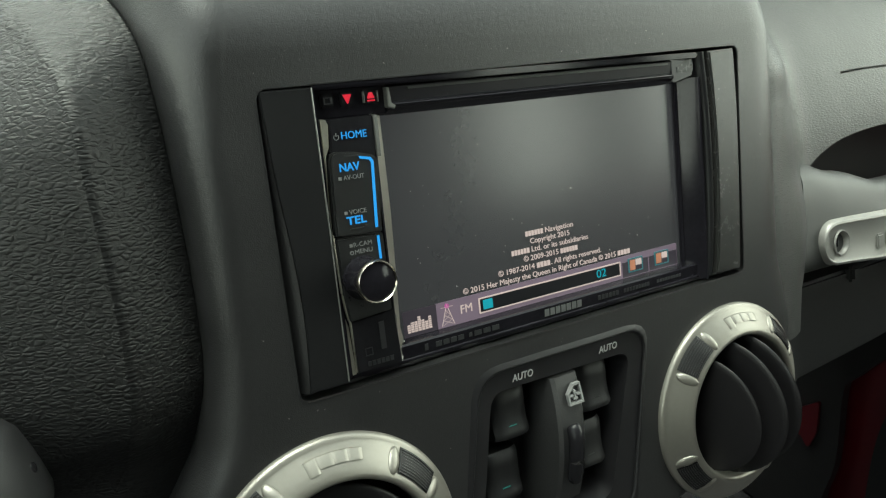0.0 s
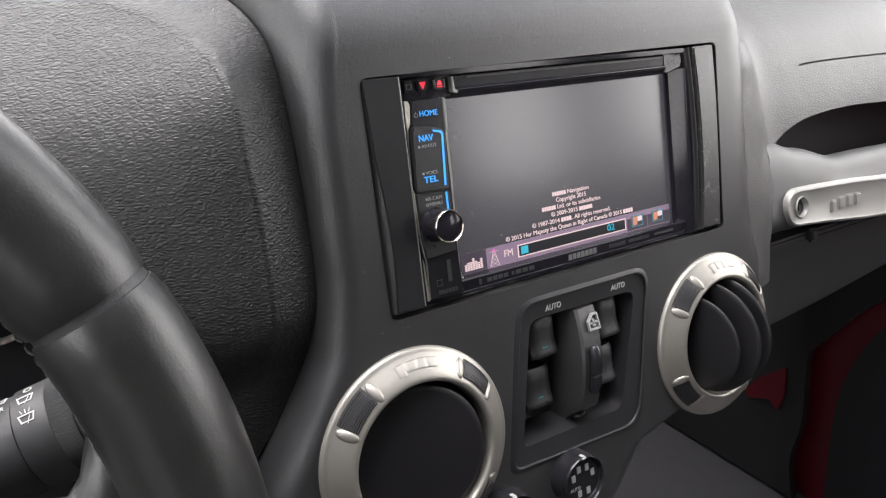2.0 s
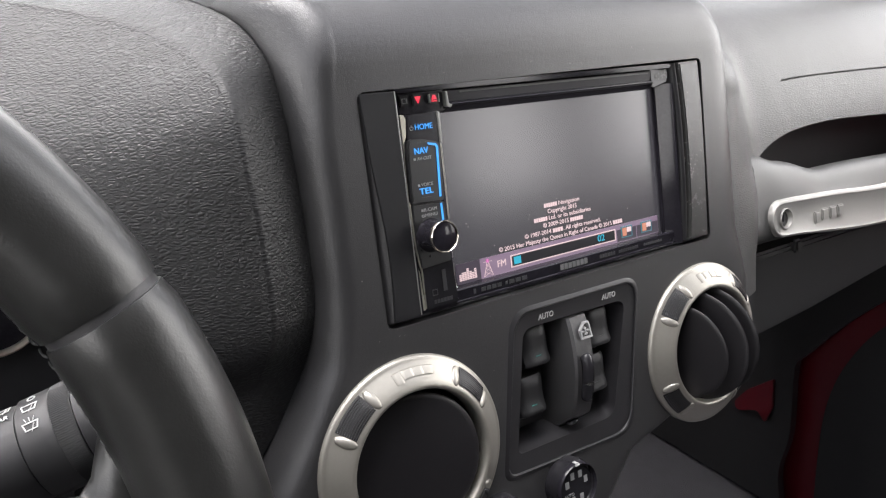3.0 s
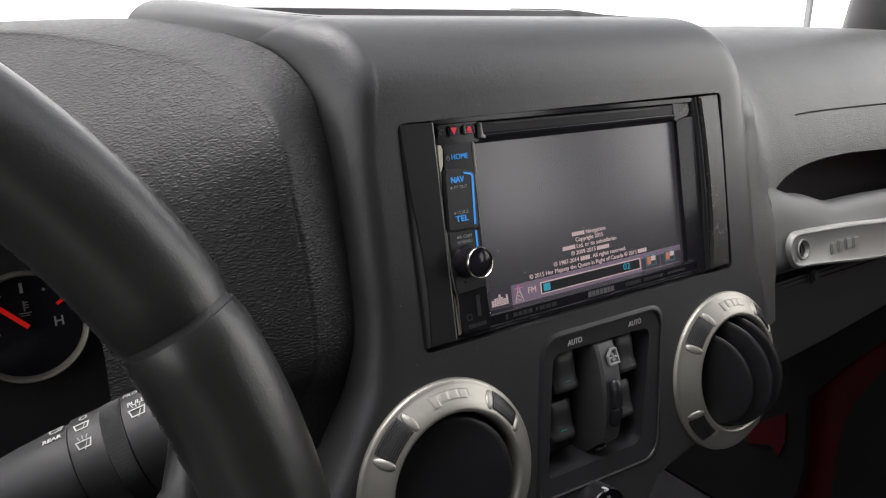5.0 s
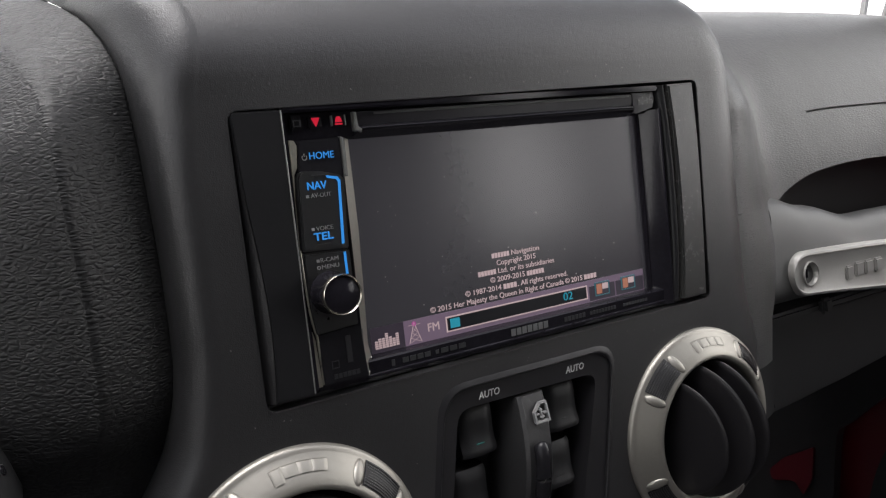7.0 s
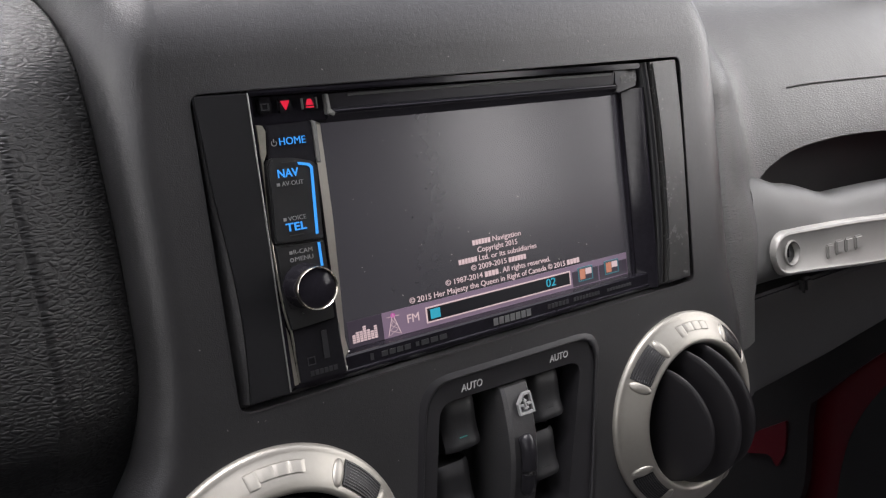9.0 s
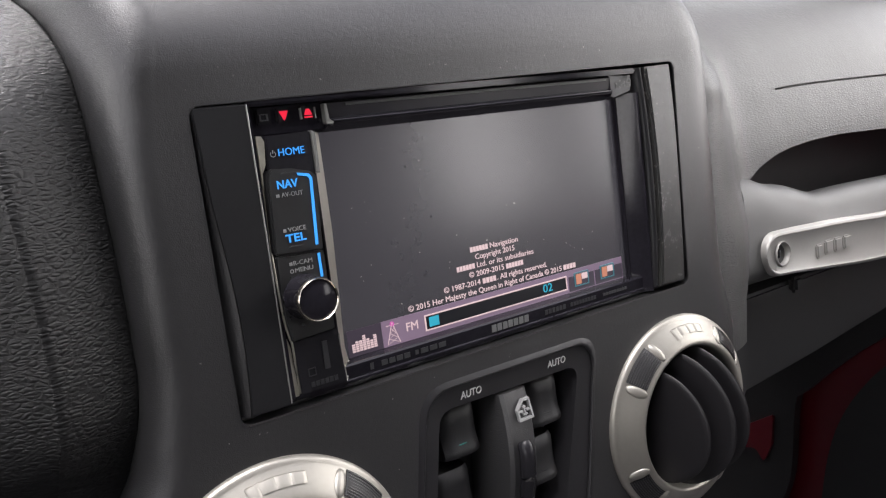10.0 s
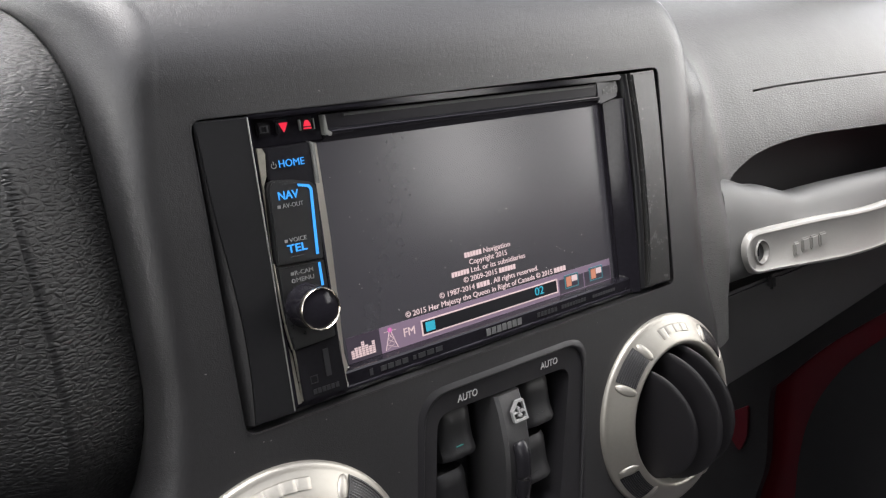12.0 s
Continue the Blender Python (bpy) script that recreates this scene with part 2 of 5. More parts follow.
def spline(points, f):
    """A smooth curve through points, at f from 0 to 1."""
    n = len(points) - 1
    i = min(int(f * n), n - 1)
    t = f * n - i
    p = [Vector(points[max(0, min(n, k))]) for k in (i - 1, i, i + 1, i + 2)]
    return 0.5 * (2 * p[1] + (p[2] - p[0]) * t + (2 * p[0] - 5 * p[1] + 4 * p[2] - p[3]) * t * t + (3 * p[1] - p[0] - 3 * p[2] + p[3]) * t ** 3)


def sheet(net, across, along, depth=0.0):
    """A smooth skin over a net of control rows. depth: how far its rim is carried forward (+y) to give it body."""
    bm = bmesh.new()
    rows = []
    for i in range(across + 1):
        line = [spline(row, i / across) for row in net]
        rows.append([bm.verts.new(spline(line, j / along)) for j in range(along + 1)])
    for i in range(across):
        for j in range(along):
            bm.faces.new((rows[i][j], rows[i][j + 1], rows[i + 1][j + 1], rows[i + 1][j]))
    if depth:
        rim = [e for e in bm.edges if e.is_boundary]
        made = bmesh.ops.extrude_edge_only(bm, edges=rim)["geom"]
        bmesh.ops.translate(bm, verts=[g for g in made if isinstance(g, bmesh.types.BMVert)], vec=(0, depth, 0))
    return bm


def tube(points, radius, sides=12, samples=40, taper=None):
    bm, rings = bmesh.new(), []
    for k in range(samples + 1):
        f = k / samples
        p, q = spline(points, f), spline(points, min(1, f + 0.01)) - spline(points, max(0, f - 0.01))
        turn = q.to_track_quat("Z", "Y").to_matrix()
        r = radius * (taper(f) if taper else 1)
        rings.append([bm.verts.new(p + turn @ Vector((r * math.cos(2 * math.pi * s / sides), r * math.sin(2 * math.pi * s / sides), 0))) for s in range(sides)])
    for a, b in zip(rings, rings[1:]):
        for s in range(sides):
            bm.faces.new((a[s], a[(s + 1) % sides], b[(s + 1) % sides], b[s]))
    bm.faces.new(rings[0])
    bm.faces.new(rings[-1])
    return bm


def lettering(words, size, x, y, z, align="CENTER", turn=None, bold=0.0, wide=1.0, depth=0.0001, italic=0.0):
    """Letters of the built-in font, standing in the plane of x and z at y, centred on z."""
    curve = bpy.data.curves.new("letters", "FONT")
    curve.body, curve.size, curve.extrude, curve.align_x, curve.align_y = words, size, depth, align, "CENTER"
    curve.offset, curve.resolution_u, curve.shear = bold, 3, italic
    ob = new("letters", curve)
    bpy.context.view_layer.update()
    me = bpy.data.meshes.new_from_object(ob.evaluated_get(bpy.context.evaluated_depsgraph_get()))
    bpy.data.objects.remove(ob)
    bpy.data.curves.remove(curve)
    bm = bmesh.new()
    bm.from_mesh(me)
    bpy.data.meshes.remove(me)
    stand = Matrix.Rotation(radians(90), 4, "X") @ Matrix.Diagonal((wide, 1, 1, 1))
    bmesh.ops.transform(bm, matrix=Matrix.Translation((x, y, z)) @ (turn or Matrix()) @ stand, verts=bm.verts)
    return bm


def cut(ob, cutters):
    """Cuts closed meshes, given in the dashboard's axes, out of a thing of one mesh or out of a part."""
    top = ob.parent or ob
    for bm in cutters:
        bmesh.ops.translate(bm, verts=bm.verts, vec=-Vector(top["base"]))
        tool = new("cutter", mesh_from(bm, "cutter", DARK))
        tool.matrix_basis = top.matrix_basis.copy()
        mod = ob.modifiers.new("cut", "BOOLEAN")
        mod.operation, mod.object, mod.solver = "DIFFERENCE", tool, "EXACT"
        bpy.context.view_layer.update()
        me = bpy.data.meshes.new_from_object(ob.evaluated_get(bpy.context.evaluated_depsgraph_get()))
        ob.modifiers.remove(mod)
        old, spare = ob.data, tool.data
        ob.data = me
        bpy.data.objects.remove(tool)
        bpy.data.meshes.remove(old)
        bpy.data.meshes.remove(spare)
    ob.data.set_sharp_from_angle(angle=radians(35))
    return ob


def smooth(f):
    f = max(0.0, min(1.0, f))
    return f * f * (3 - 2 * f)


def along(table, z):
    """Reads a smooth curve off a short table of (z, value)."""
    if z <= table[0][0]:
        return table[0][1]
    for (a, va), (b, vb) in zip(table, table[1:]):
        if z <= b:
            return va + (vb - va) * (z - a) / (b - a)
    return table[-1][1]


# ---- centre stack ----
RIGHT = [(0.86, -0.03), (0.915, 0.012), (0.945, 0.04), (0.953, 0.075), (0.963, 0.11), (0.98, 0.138), (1.0, 0.149), (1.02, 0.149), (1.05, 0.142),
         (1.15, 0.140), (1.18, 0.136), (1.205, 0.128), (1.23, 0.124), (1.27, 0.12)]


def stack_profile():
    """Height along the face of the stack, and the roll of its top into the tray: (y, z, how far a rim drops straight back)."""
    out = [(0.10, 0.86, 0), (0.03, 0.885, 0), (0.004, 0.905, 0)]
    out += [(0.0, 0.92 + 0.005 * k, 0) for k in range(49)]
    for k in range(1, 15):
        a = radians(75 * k / 14)
        out.append((0.044 * (1 - math.cos(a)), 1.158 + 0.044 * math.sin(a), 0))
    return out


# where the left flank of the stack ends: height on the face, then the place of its rim
FLANK = [(0.86, (-0.150, 0.030, 0.86)), (0.93, (-0.168, 0.0235, 0.93)), (0.97, (-0.180, 0.0225, 0.97)), (0.99, (-0.174, 0.0225, 0.99)), (1.014, (-0.158, 0.0215, 1.014)), (1.038, (-0.1426, 0.019, 1.038)), (1.0553, (-0.1375, 0.0145, 1.0553)),
         (1.07, (-0.1353, 0.0135, 1.07)), (1.10, (-0.1348, 0.0135, 1.10)), (1.1285, (-0.1354, 0.0143, 1.1285)), (1.1502, (-0.136, 0.017, 1.1502)), (1.166, (-0.1375, 0.023, 1.1688)), (1.176, (-0.1397, 0.030, 1.1776)),
         (1.1835, (-0.1431, 0.038, 1.1855)), (1.194, (-0.1455, 0.0438, 1.1895)), (1.2006, (-0.148, 0.0495, 1.1927))]


def flank(z):
    """The rim of the left flank for a height on the face."""
    if z <= FLANK[0][0]:
        return Vector(FLANK[0][1])
    for (a, p), (b, q) in zip(FLANK, FLANK[1:]):
        if z <= b:
            return Vector(p).lerp(Vector(q), (z - a) / (b - a))
    return Vector(FLANK[-1][1])


# width of the rounded shoulder beside the left flank, by height
SHOULDER = [(1.135, 0.014), (1.154, 0.018), (1.168, 0.0225), (1.181, 0.027), (1.2006, 0.028)]


def rounding(f):
    """How far a rounded shoulder has fallen away, from its crease (0) to its rim (1)."""
    return (1 - math.sqrt(1 - 0.78 * f ** 2.2)) / (1 - math.sqrt(0.22))


def stack_row(y, z, normal, n=72):
    """One line across the stack, from the rim of its left flank to its right edge."""
    rim, hi = flank(z), along(RIGHT, z)
    lo = rim.x
    row = []
    wide = along(SHOULDER, z)
    for k in range(n + 1):
        # a third of the line lies on the rounded shoulder, which meets the face in a soft crease
        x = lo + wide * k / 24 if k <= 24 else lo + wide + (hi - lo - wide) * (1 - math.cos(math.pi * (k - 24) / (n - 24))) * 0.5
        left = max(0.0, 1 - (x - lo) / wide)
        right = max(0.0, 1 - (hi - x) / 0.022)
        tight = rounding(left)
        fold = 0.0006 * 6.75 * left * (1 - left) ** 2 * smooth((z - 1.146) / 0.022) * smooth((1.2005 - z) / 0.012)
        row.append(Vector((x, y, z)) + (rim - Vector((lo, y, z))) * tight + normal * (0.012 * (1 - math.sqrt(max(0, 1 - right ** 2.6))) - fold))
    return row


def stack():
    bm, rows, n = bmesh.new(), [], 72
    prof = stack_profile()
    for i, (y, z, _) in enumerate(prof):
        y0, z0, _ = prof[max(0, i - 1)]
        y1, z1, _ = prof[min(len(prof) - 1, i + 1)]
        normal = Vector((0, z1 - z0, -(y1 - y0))).normalized()
        rows.append([bm.verts.new(p) for p in stack_row(y, z, normal, n)])
    back = [[bm.verts.new((v.co.x, max(0.06, v.co.y + 0.03), v.co.z - (0.012 if v.co.z > 1.19 else 0))) for v in row] for row in rows]
    last = len(rows) - 1
    for i in range(last):
        for k in range(n):
            bm.faces.new((rows[i][k], rows[i][k + 1], rows[i + 1][k + 1], rows[i + 1][k]))
            bm.faces.new((back[i][k], back[i + 1][k], back[i + 1][k + 1], back[i][k + 1]))
        for k in (0, n):
            bm.faces.new((rows[i][k], rows[i + 1][k], back[i + 1][k], back[i][k]))
    for k in range(n):
        for i in (0, last):
            bm.faces.new((rows[i][k], back[i][k], back[i][k + 1], rows[i][k + 1]))
    return bm


OPENING = rounded([(-0.1099, 1.0485), (0.1078, 1.0488), (0.1089, 1.1513), (-0.1099, 1.1489)], 0.004)
SWITCH_WELL = rounded([(-0.0560, 0.9605), (0.0290, 0.9575), (0.0435, 1.0378), (-0.0415, 1.0385)], [0.007, 0.012, 0.013, 0.012])
VENT_L, VENT_R = Vector((-0.1055, 0.0, 0.9887)), Vector((0.0944, 0.0, 0.9890))
bezel = solo("centre_stack_bezel", stack(), BEZEL, (0, 0.05, 0.87), "dark grey grained plastic centre stack bezel around the head unit", "dashboard bezel")
cut(bezel, [prism(OPENING, -0.02, 0.2), prism(SWITCH_WELL, -0.02, 0.2),
            lathe([(0, -0.2), (0.0435, -0.2), (0.0435, 0.02), (0, 0.02)], VENT_L), lathe([(0, -0.2), (0.0435, -0.2), (0.0435, 0.02), (0, 0.02)], VENT_R)])


# rounded lips of the openings in the bezel
def grown(points, by):
    mid = sum((Vector(p) for p in points), Vector((0, 0))) / len(points)
    return [(p[0] + math.copysign(by, p[0] - mid.x), p[1] + math.copysign(by, p[1] - mid.y)) for p in points]


# the shoulder runs on over the top of the stack, between the leather and the seam of the tray
SHOULDER_RIM = [(-0.148, 0.0495, 1.1927), (-0.1548, 0.0645, 1.1999), (-0.1686, 0.1015, 1.2123), (-0.1770, 0.126, 1.2195), (-0.1800, 0.134, 1.2212)]
SHOULDER_SEAM = [(-0.1205, 0.0330, 1.2004), (-0.1300, 0.0529, 1.2058), (-0.1322, 0.0832, 1.2142), (-0.1360, 0.1113, 1.2219), (-0.1440, 0.138, 1.2290)]


def shoulder():
    rows, start, end = [], Vector((0, -0.0165, 0.0078)), Vector((0, -0.006, 0.019))
    for i in range(41):
        rim, seam = spline(SHOULDER_RIM, i / 40), spline(SHOULDER_SEAM, i / 40)
        swell = start.lerp(end, smooth(i / 32))
        row = []
        for k in range(25):
            left = 1 - k / 24
            row.append(tuple(seam.lerp(rim, left) + swell * (left - rounding(left))))
        rows.append(row + [(row[-1][0] + 0.0003, row[-1][1], row[-1][2] - 0.003)])
    rows.append([(x, y + 0.001, z - 0.02) for x, y, z in rows[-1]])
    return skin(rows)


part("opening_rim", frame_of(grown([p[:2] for p in OPENING], 0.0008), [tuple(p[:2]) for p in OPENING], -0.0002, 0.006, 0.0003), BEZEL, bezel, "rounded lip around the head unit opening")
part("switch_rim", frame_of(grown([p[:2] for p in SWITCH_WELL], 0.0010), [tuple(p[:2]) for p in SWITCH_WELL], -0.0006, 0.006, 0.0004), BEZEL, bezel, "rounded lip around the switch opening")


# ---- head unit ----
def fitted(words, size, x0, x1, y, z, bold=0.0, italic=0.0):
    """Letters stretched to lie between x0 and x1."""
    bm = lettering(words, size, 0, y, z, "LEFT", bold=bold, italic=italic)
    lo, hi = min(v.co.x for v in bm.verts), max(v.co.x for v in bm.verts)
    for v in bm.verts:
        v.co.x = x0 + (v.co.x - lo) * (x1 - x0) / (hi - lo)
    return bm


def mark_bars(count, x0, x1, y, z, high, thick=0.0002):
    """A row of plain bars, one for each character of a maker's mark."""
    bm, step = bmesh.new(), (x1 - x0) / count
    for k in range(count):
        box(x0 + step * (k + 0.09), x0 + step * (k + 0.88), y - thick / 2, y + thick / 2, z - high / 2, z + high / 2, into=bm)
    return bm


def skin(rows, loop=False):
    """A surface over rows of points."""
    bm = bmesh.new()
    net = [[bm.verts.new(p) for p in row] for row in rows]
    for a, b in zip(net, net[1:]):
        for k in range(len(a) - (0 if loop else 1)):
            j = (k + 1) % len(a)
            bm.faces.new((a[k], a[j], b[j], b[k]))
    return bm


part("shoulder", shoulder(), BEZEL, bezel, "rounded shoulder running back over the top", 60)


def bow_line(points, n=20):
    return [spline([(x, z, 0) for x, z in points], k / n) for k in range(n + 1)]


SCREEN_Y = 0.0100


def head_unit():
    t = thing("head_unit", (0, 0.03, 1.05), "black touch-screen head unit with lit blue keys in the stack", "head unit")
    part("chassis", box(-0.1085, 0.1070, 0.020, 0.13, 1.0495, 1.150), DARK, t)
    part("backing", box(-0.1090, 0.1075, 0.0145, 0.0198, 1.0490, 1.1500), DARK, t, "black sheet behind the trims")
    # side trims of the mounting kit: a flat face and a scooped facet that falls away to the opening
    scoop = bow_line([(-0.1091, 1.1475), (-0.1086, 1.139), (-0.1077, 1.120), (-0.1062, 1.103), (-0.1052, 1.088), (-0.1050, 1.075), (-0.1056, 1.062), (-0.1066, 1.0510)])
    part("left_trim", prism([(p.x, p.y) for p in scoop] + [(-0.0926, 1.0510), (-0.0921, 1.1484), (-0.1088, 1.1484)], -0.0004, 0.014, 0.0004), TRIM, t, "matte black mounting kit trim")
    part("scooped_facet", skin([[(p.x - 0.0001, -0.0001, p.y) for p in scoop], [(0.5 * (p.x - 0.1093), 0.0018, p.y) for p in scoop], [(-0.1093, 0.0042, p.y) for p in scoop], [(-0.1094, 0.014, p.y) for p in scoop]]), BEZEL, t, "grained grey scooped edge of the trim")
    part("trim_edge", tube([(-0.0921, -0.0004, 1.1482), (-0.0923, -0.0004, 1.10), (-0.0927, -0.0004, 1.0515)], 0.00028, 8, 20), EDGING, t, "thin bright edge of the trim")
    bow = bow_line([(0.0890, 1.0515), (0.0912, 1.070), (0.0921, 1.090), (0.0922, 1.110), (0.0914, 1.130), (0.0896, 1.1496)])
    rear = bow_line([(0.1050, 1.0512), (0.1062, 1.080), (0.1068, 1.11), (0.1066, 1.13), (0.1056, 1.1500)])
    part("right_trim", prism([(p.x, p.y) for p in bow] + [(p.x, p.y) for p in reversed(rear)], -0.0010, 0.014, 0.0008), LIT_TRIM, t, "grained mounting kit trim, coloured dark grey for the light it catches")
    roll = [(-0.0046, 0.0080), (-0.0046, 0.0036), (-0.0040, 0.0018), (-0.0030, 0.0006), (-0.0018, 0.0004), (-0.0008, 0.0012), (-0.0003, 0.0028), (-0.0003, 0.0080)]
    part("right_trim_roll", skin([[(p.x + e, y, p.y) for e, y in roll] for p in bow]), TRIM, t, "smooth rolled edge beside the trim", 60)
    part("right_trim_end", skin([[(p.x + 0.0002, 0.0005, p.y) for p in rear], [(p.x + 0.0014, 0.004, p.y) for p in rear], [(p.x + 0.0014, 0.014, p.y) for p in rear]]), TRIM, t)
    # frame of the unit: a box-like recess with the screen at its bottom
    part("top_rail", box(-0.0920, 0.0845, 0.0002, 0.014, 1.1474, 1.1496, 0.0007), GLOSS, t, "glossy top rail")
    part("key_panel", box(-0.0905, -0.0640, 0.0046, 0.014, 1.1382, 1.1473, 0.0004), GLOSS, t)
    part("left_rail", box(-0.0918, -0.0906, 0.0010, 0.014, 1.0520, 1.1473), GLOSS, t)
    scr = part("screen", box(-0.0660, 0.0778, SCREEN_Y, 0.0142, 1.0572, 1.1376, 0.0002), SCREEN, t, "lit touch screen with small copyright text and a purple radio bar")
    cheek = [(0.0776, SCREEN_Y + 0.002), (0.0776, SCREEN_Y - 0.0012), (0.0786, SCREEN_Y - 0.0018), (0.0794, SCREEN_Y - 0.0016), (0.0800, SCREEN_Y - 0.0026), (0.0836, 0.0022), (0.0842, 0.0008), (0.0848, 0.0006), (0.0856, 0.0012), (0.0858, 0.014)]
    part("right_cheek", skin([[(x, y, z) for x, y in cheek] for z in (1.0500, 1.0560, 1.0640, 1.0900, 1.1200, 1.1392)]), GLOSS, t, "glossy black wall beside the screen", 40)
    sill = [(0.0142, 1.0574), (SCREEN_Y - 0.0004, 1.0574), (0.0050, 1.0570), (0.0043, 1.0564), (0.0046, 1.0518), (0.0040, 1.0514), (0.0040, 1.0507), (0.0048, 1.0503), (0.0048, 1.0496), (0.0142, 1.0492)]
    part("sill", skin([[(x, y, z) for y, z in sill] for x in (-0.0905, -0.04, 0.0, 0.04, 0.0776, 0.0845)]), GLOSS, t, "glossy black sill under the screen", 25)
    part("gasket", tube([(-0.1080, 0.0060, 1.0494), (-0.06, 0.0056, 1.0500), (0.0, 0.0062, 1.0497), (0.05, 0.0056, 1.0502), (0.1060, 0.0060, 1.0497)], 0.0012, 8, 40, lambda f: 0.8 + 0.25 * math.sin(f * 37) * math.sin(f * 91)), DARK, t, "rough black foam gasket")
    # disc slot above the screen
    slot = part("disc_slot", skin([[(x, y, z) for y, z in ((SCREEN_Y + 0.001, 1.1374), (0.0080, 1.1374), (0.0034, 1.1392), (0.0024, 1.1398), (0.0022, 1.1408), (0.0030, 1.1414), (0.0042, 1.1420), (0.0036, 1.1466), (0.0046, 1.1473))] for x in (-0.0640, -0.02, 0.03, 0.0712)]), SLOT, t, "black disc slot cover", 30)
    part("slot_lip", tube([(-0.0620, 0.0023, 1.1407), (0.0, 0.0023, 1.1407), (0.0700, 0.0023, 1.1408)], 0.0005, 8, 8), GLOSS, slot, "thin shining lip of the slot")
    part("slot_mouth", box(-0.0560, 0.0690, 0.0030, 0.0040, 1.1455, 1.1462), DARK, slot)
    part("slot_end", prism(rounded([(0.0712, 1.1386), (0.0736, 1.1380), (0.0842, 1.1404), (0.0842, 1.1472), (0.0750, 1.1472), (0.0712, 1.1474)], 0.0006), 0.0036, 0.010, 0.0008), GLOSS, slot, "glossy end of the slot")
    # glossy cap whose bright reflection is put into a greyer colour
    part("slot_cap", skin([[(0.0748, 0.0034, 1.1417), (0.0836, 0.0030, 1.1420)], [(0.0746, 0.0034, 1.1440), (0.0838, 0.0028, 1.1442)], [(0.0744, 0.0042, 1.1470), (0.0840, 0.0034, 1.1472)]]), LIT_TRIM, slot, "end cap of the slot, coloured grey for its bright reflection")
    part("slot_bracket", prism([(-0.0648, 1.1400), (-0.0624, 1.1393), (-0.0620, 1.1404), (-0.0628, 1.1409), (-0.0634, 1.1414), (-0.0638, 1.1464), (-0.0648, 1.1466)], 0.0016, 0.0046, 0.0003), EDGING, slot, "bright metal corner bracket")
    # key column
    part("key_column", box(-0.0905, -0.0716, 0.0022, 0.014, 1.0508, 1.1381, 0.0006), GLOSS, t)
    strip = [((-0.0717, 0.0004, 1.1384), (-0.0645, SCREEN_Y, 1.1376)), ((-0.0717, 0.0004, 1.1240), (-0.0645, SCREEN_Y, 1.1240)), ((-0.0720, 0.0004, 1.1040), (-0.0646, SCREEN_Y, 1.1040)), ((-0.0722, 0.0006, 1.0800), (-0.0656, SCREEN_Y, 1.0800)),
             ((-0.0722, 0.0010, 1.0640), (-0.0664, SCREEN_Y, 1.0620)), ((-0.0716, 0.0020, 1.0560), (-0.0662, SCREEN_Y - 0.001, 1.0575)), ((-0.0706, 0.0036, 1.0518), (-0.0700, 0.0040, 1.0521))]
    part("screen_edge_strip", skin([[a, tuple(Vector(a).lerp(Vector(b), 0.25)), b] for a, b in strip]), SMOKED, t, "slim smoked chrome bevel beside the screen", 60)
    # highlights at the screen's lower corner, made as pale slivers
    part("highlight_sliver", tube([(-0.0667, 0.0078, 1.0574), (-0.0688, 0.0056, 1.0545), (-0.0702, 0.0038, 1.0520)], 0.00030, 6, 8), EDGING, t, "highlight at the corner of the screen, made as a pale sliver")
    part("highlight_sliver", tube([(-0.0722, 0.0006, 1.0700), (-0.0719, 0.0016, 1.0590), (-0.0703, 0.0036, 1.0519)], 0.00026, 6, 10), EDGING, t)
    part("silver_corner", prism([(-0.0718, 1.1246), (-0.0705, 1.1243), (-0.0702, 1.1376), (-0.0716, 1.1383)], -0.0002, 0.003, 0.0003), EDGING, t, "short silver strip beside the top key")
    chrome = [(-0.0903, 1.1383), (-0.0884, 1.1380), (-0.0876, 1.1362), (-0.0884, 1.1290), (-0.0897, 1.1265), (-0.0904, 1.1180), (-0.0911, 1.1000), (-0.0914, 1.1000), (-0.0906, 1.1200)]
    part("chrome_panel", prism(chrome, 0.0006, 0.003, 0.0003), SMOKED, t, "smoked chrome strip beside the keys")
    part("chrome_strip", tube([(-0.0912, 0.0004, 1.1010), (-0.0911, 0.0003, 1.0900), (-0.0907, 0.0004, 1.0800), (-0.0896, 0.0006, 1.0725), (-0.0890, 0.0010, 1.0705), (-0.0886, 0.0016, 1.0600), (-0.0884, 0.0020, 1.0530)], 0.00042, 8, 40), SMOKED, t)
    part("chrome_panel", prism([(-0.0909, 1.0523), (-0.0888, 1.0525), (-0.0894, 1.0690), (-0.0904, 1.0730), (-0.0909, 1.0730)], 0.0016, 0.004, 0.0003), SMOKED, t, "smoked chrome strip beside the card door")
    for x, kind in ((-0.0857, ""), (-0.0789, "down"), (-0.0704, "up")):
        k = part("small_key", box(x - 0.0025, x + 0.0025, 0.0030, 0.006, 1.1416, 1.1464, 0.0006), KEY, t)
        if kind == "down":
            part("red_mark", prism(rounded([(x - 0.0016, 1.1454), (x + 0.0016, 1.1454), (x, 1.1422)], 0.0004), 0.0027, 0.004, 0), RED, k, "glowing red triangle")
        elif kind == "up":
            mark = prism(rounded([(x - 0.0014, 1.1434), (x + 0.0014, 1.1434), (x + 0.0006, 1.1454), (x - 0.0006, 1.1454)], 0.0004), 0.0027, 0.004, 0)
            part("red_mark", box(x - 0.0014, x + 0.0014, 0.0027, 0.004, 1.1425, 1.1430, into=mark), RED, k, "glowing red eject mark")
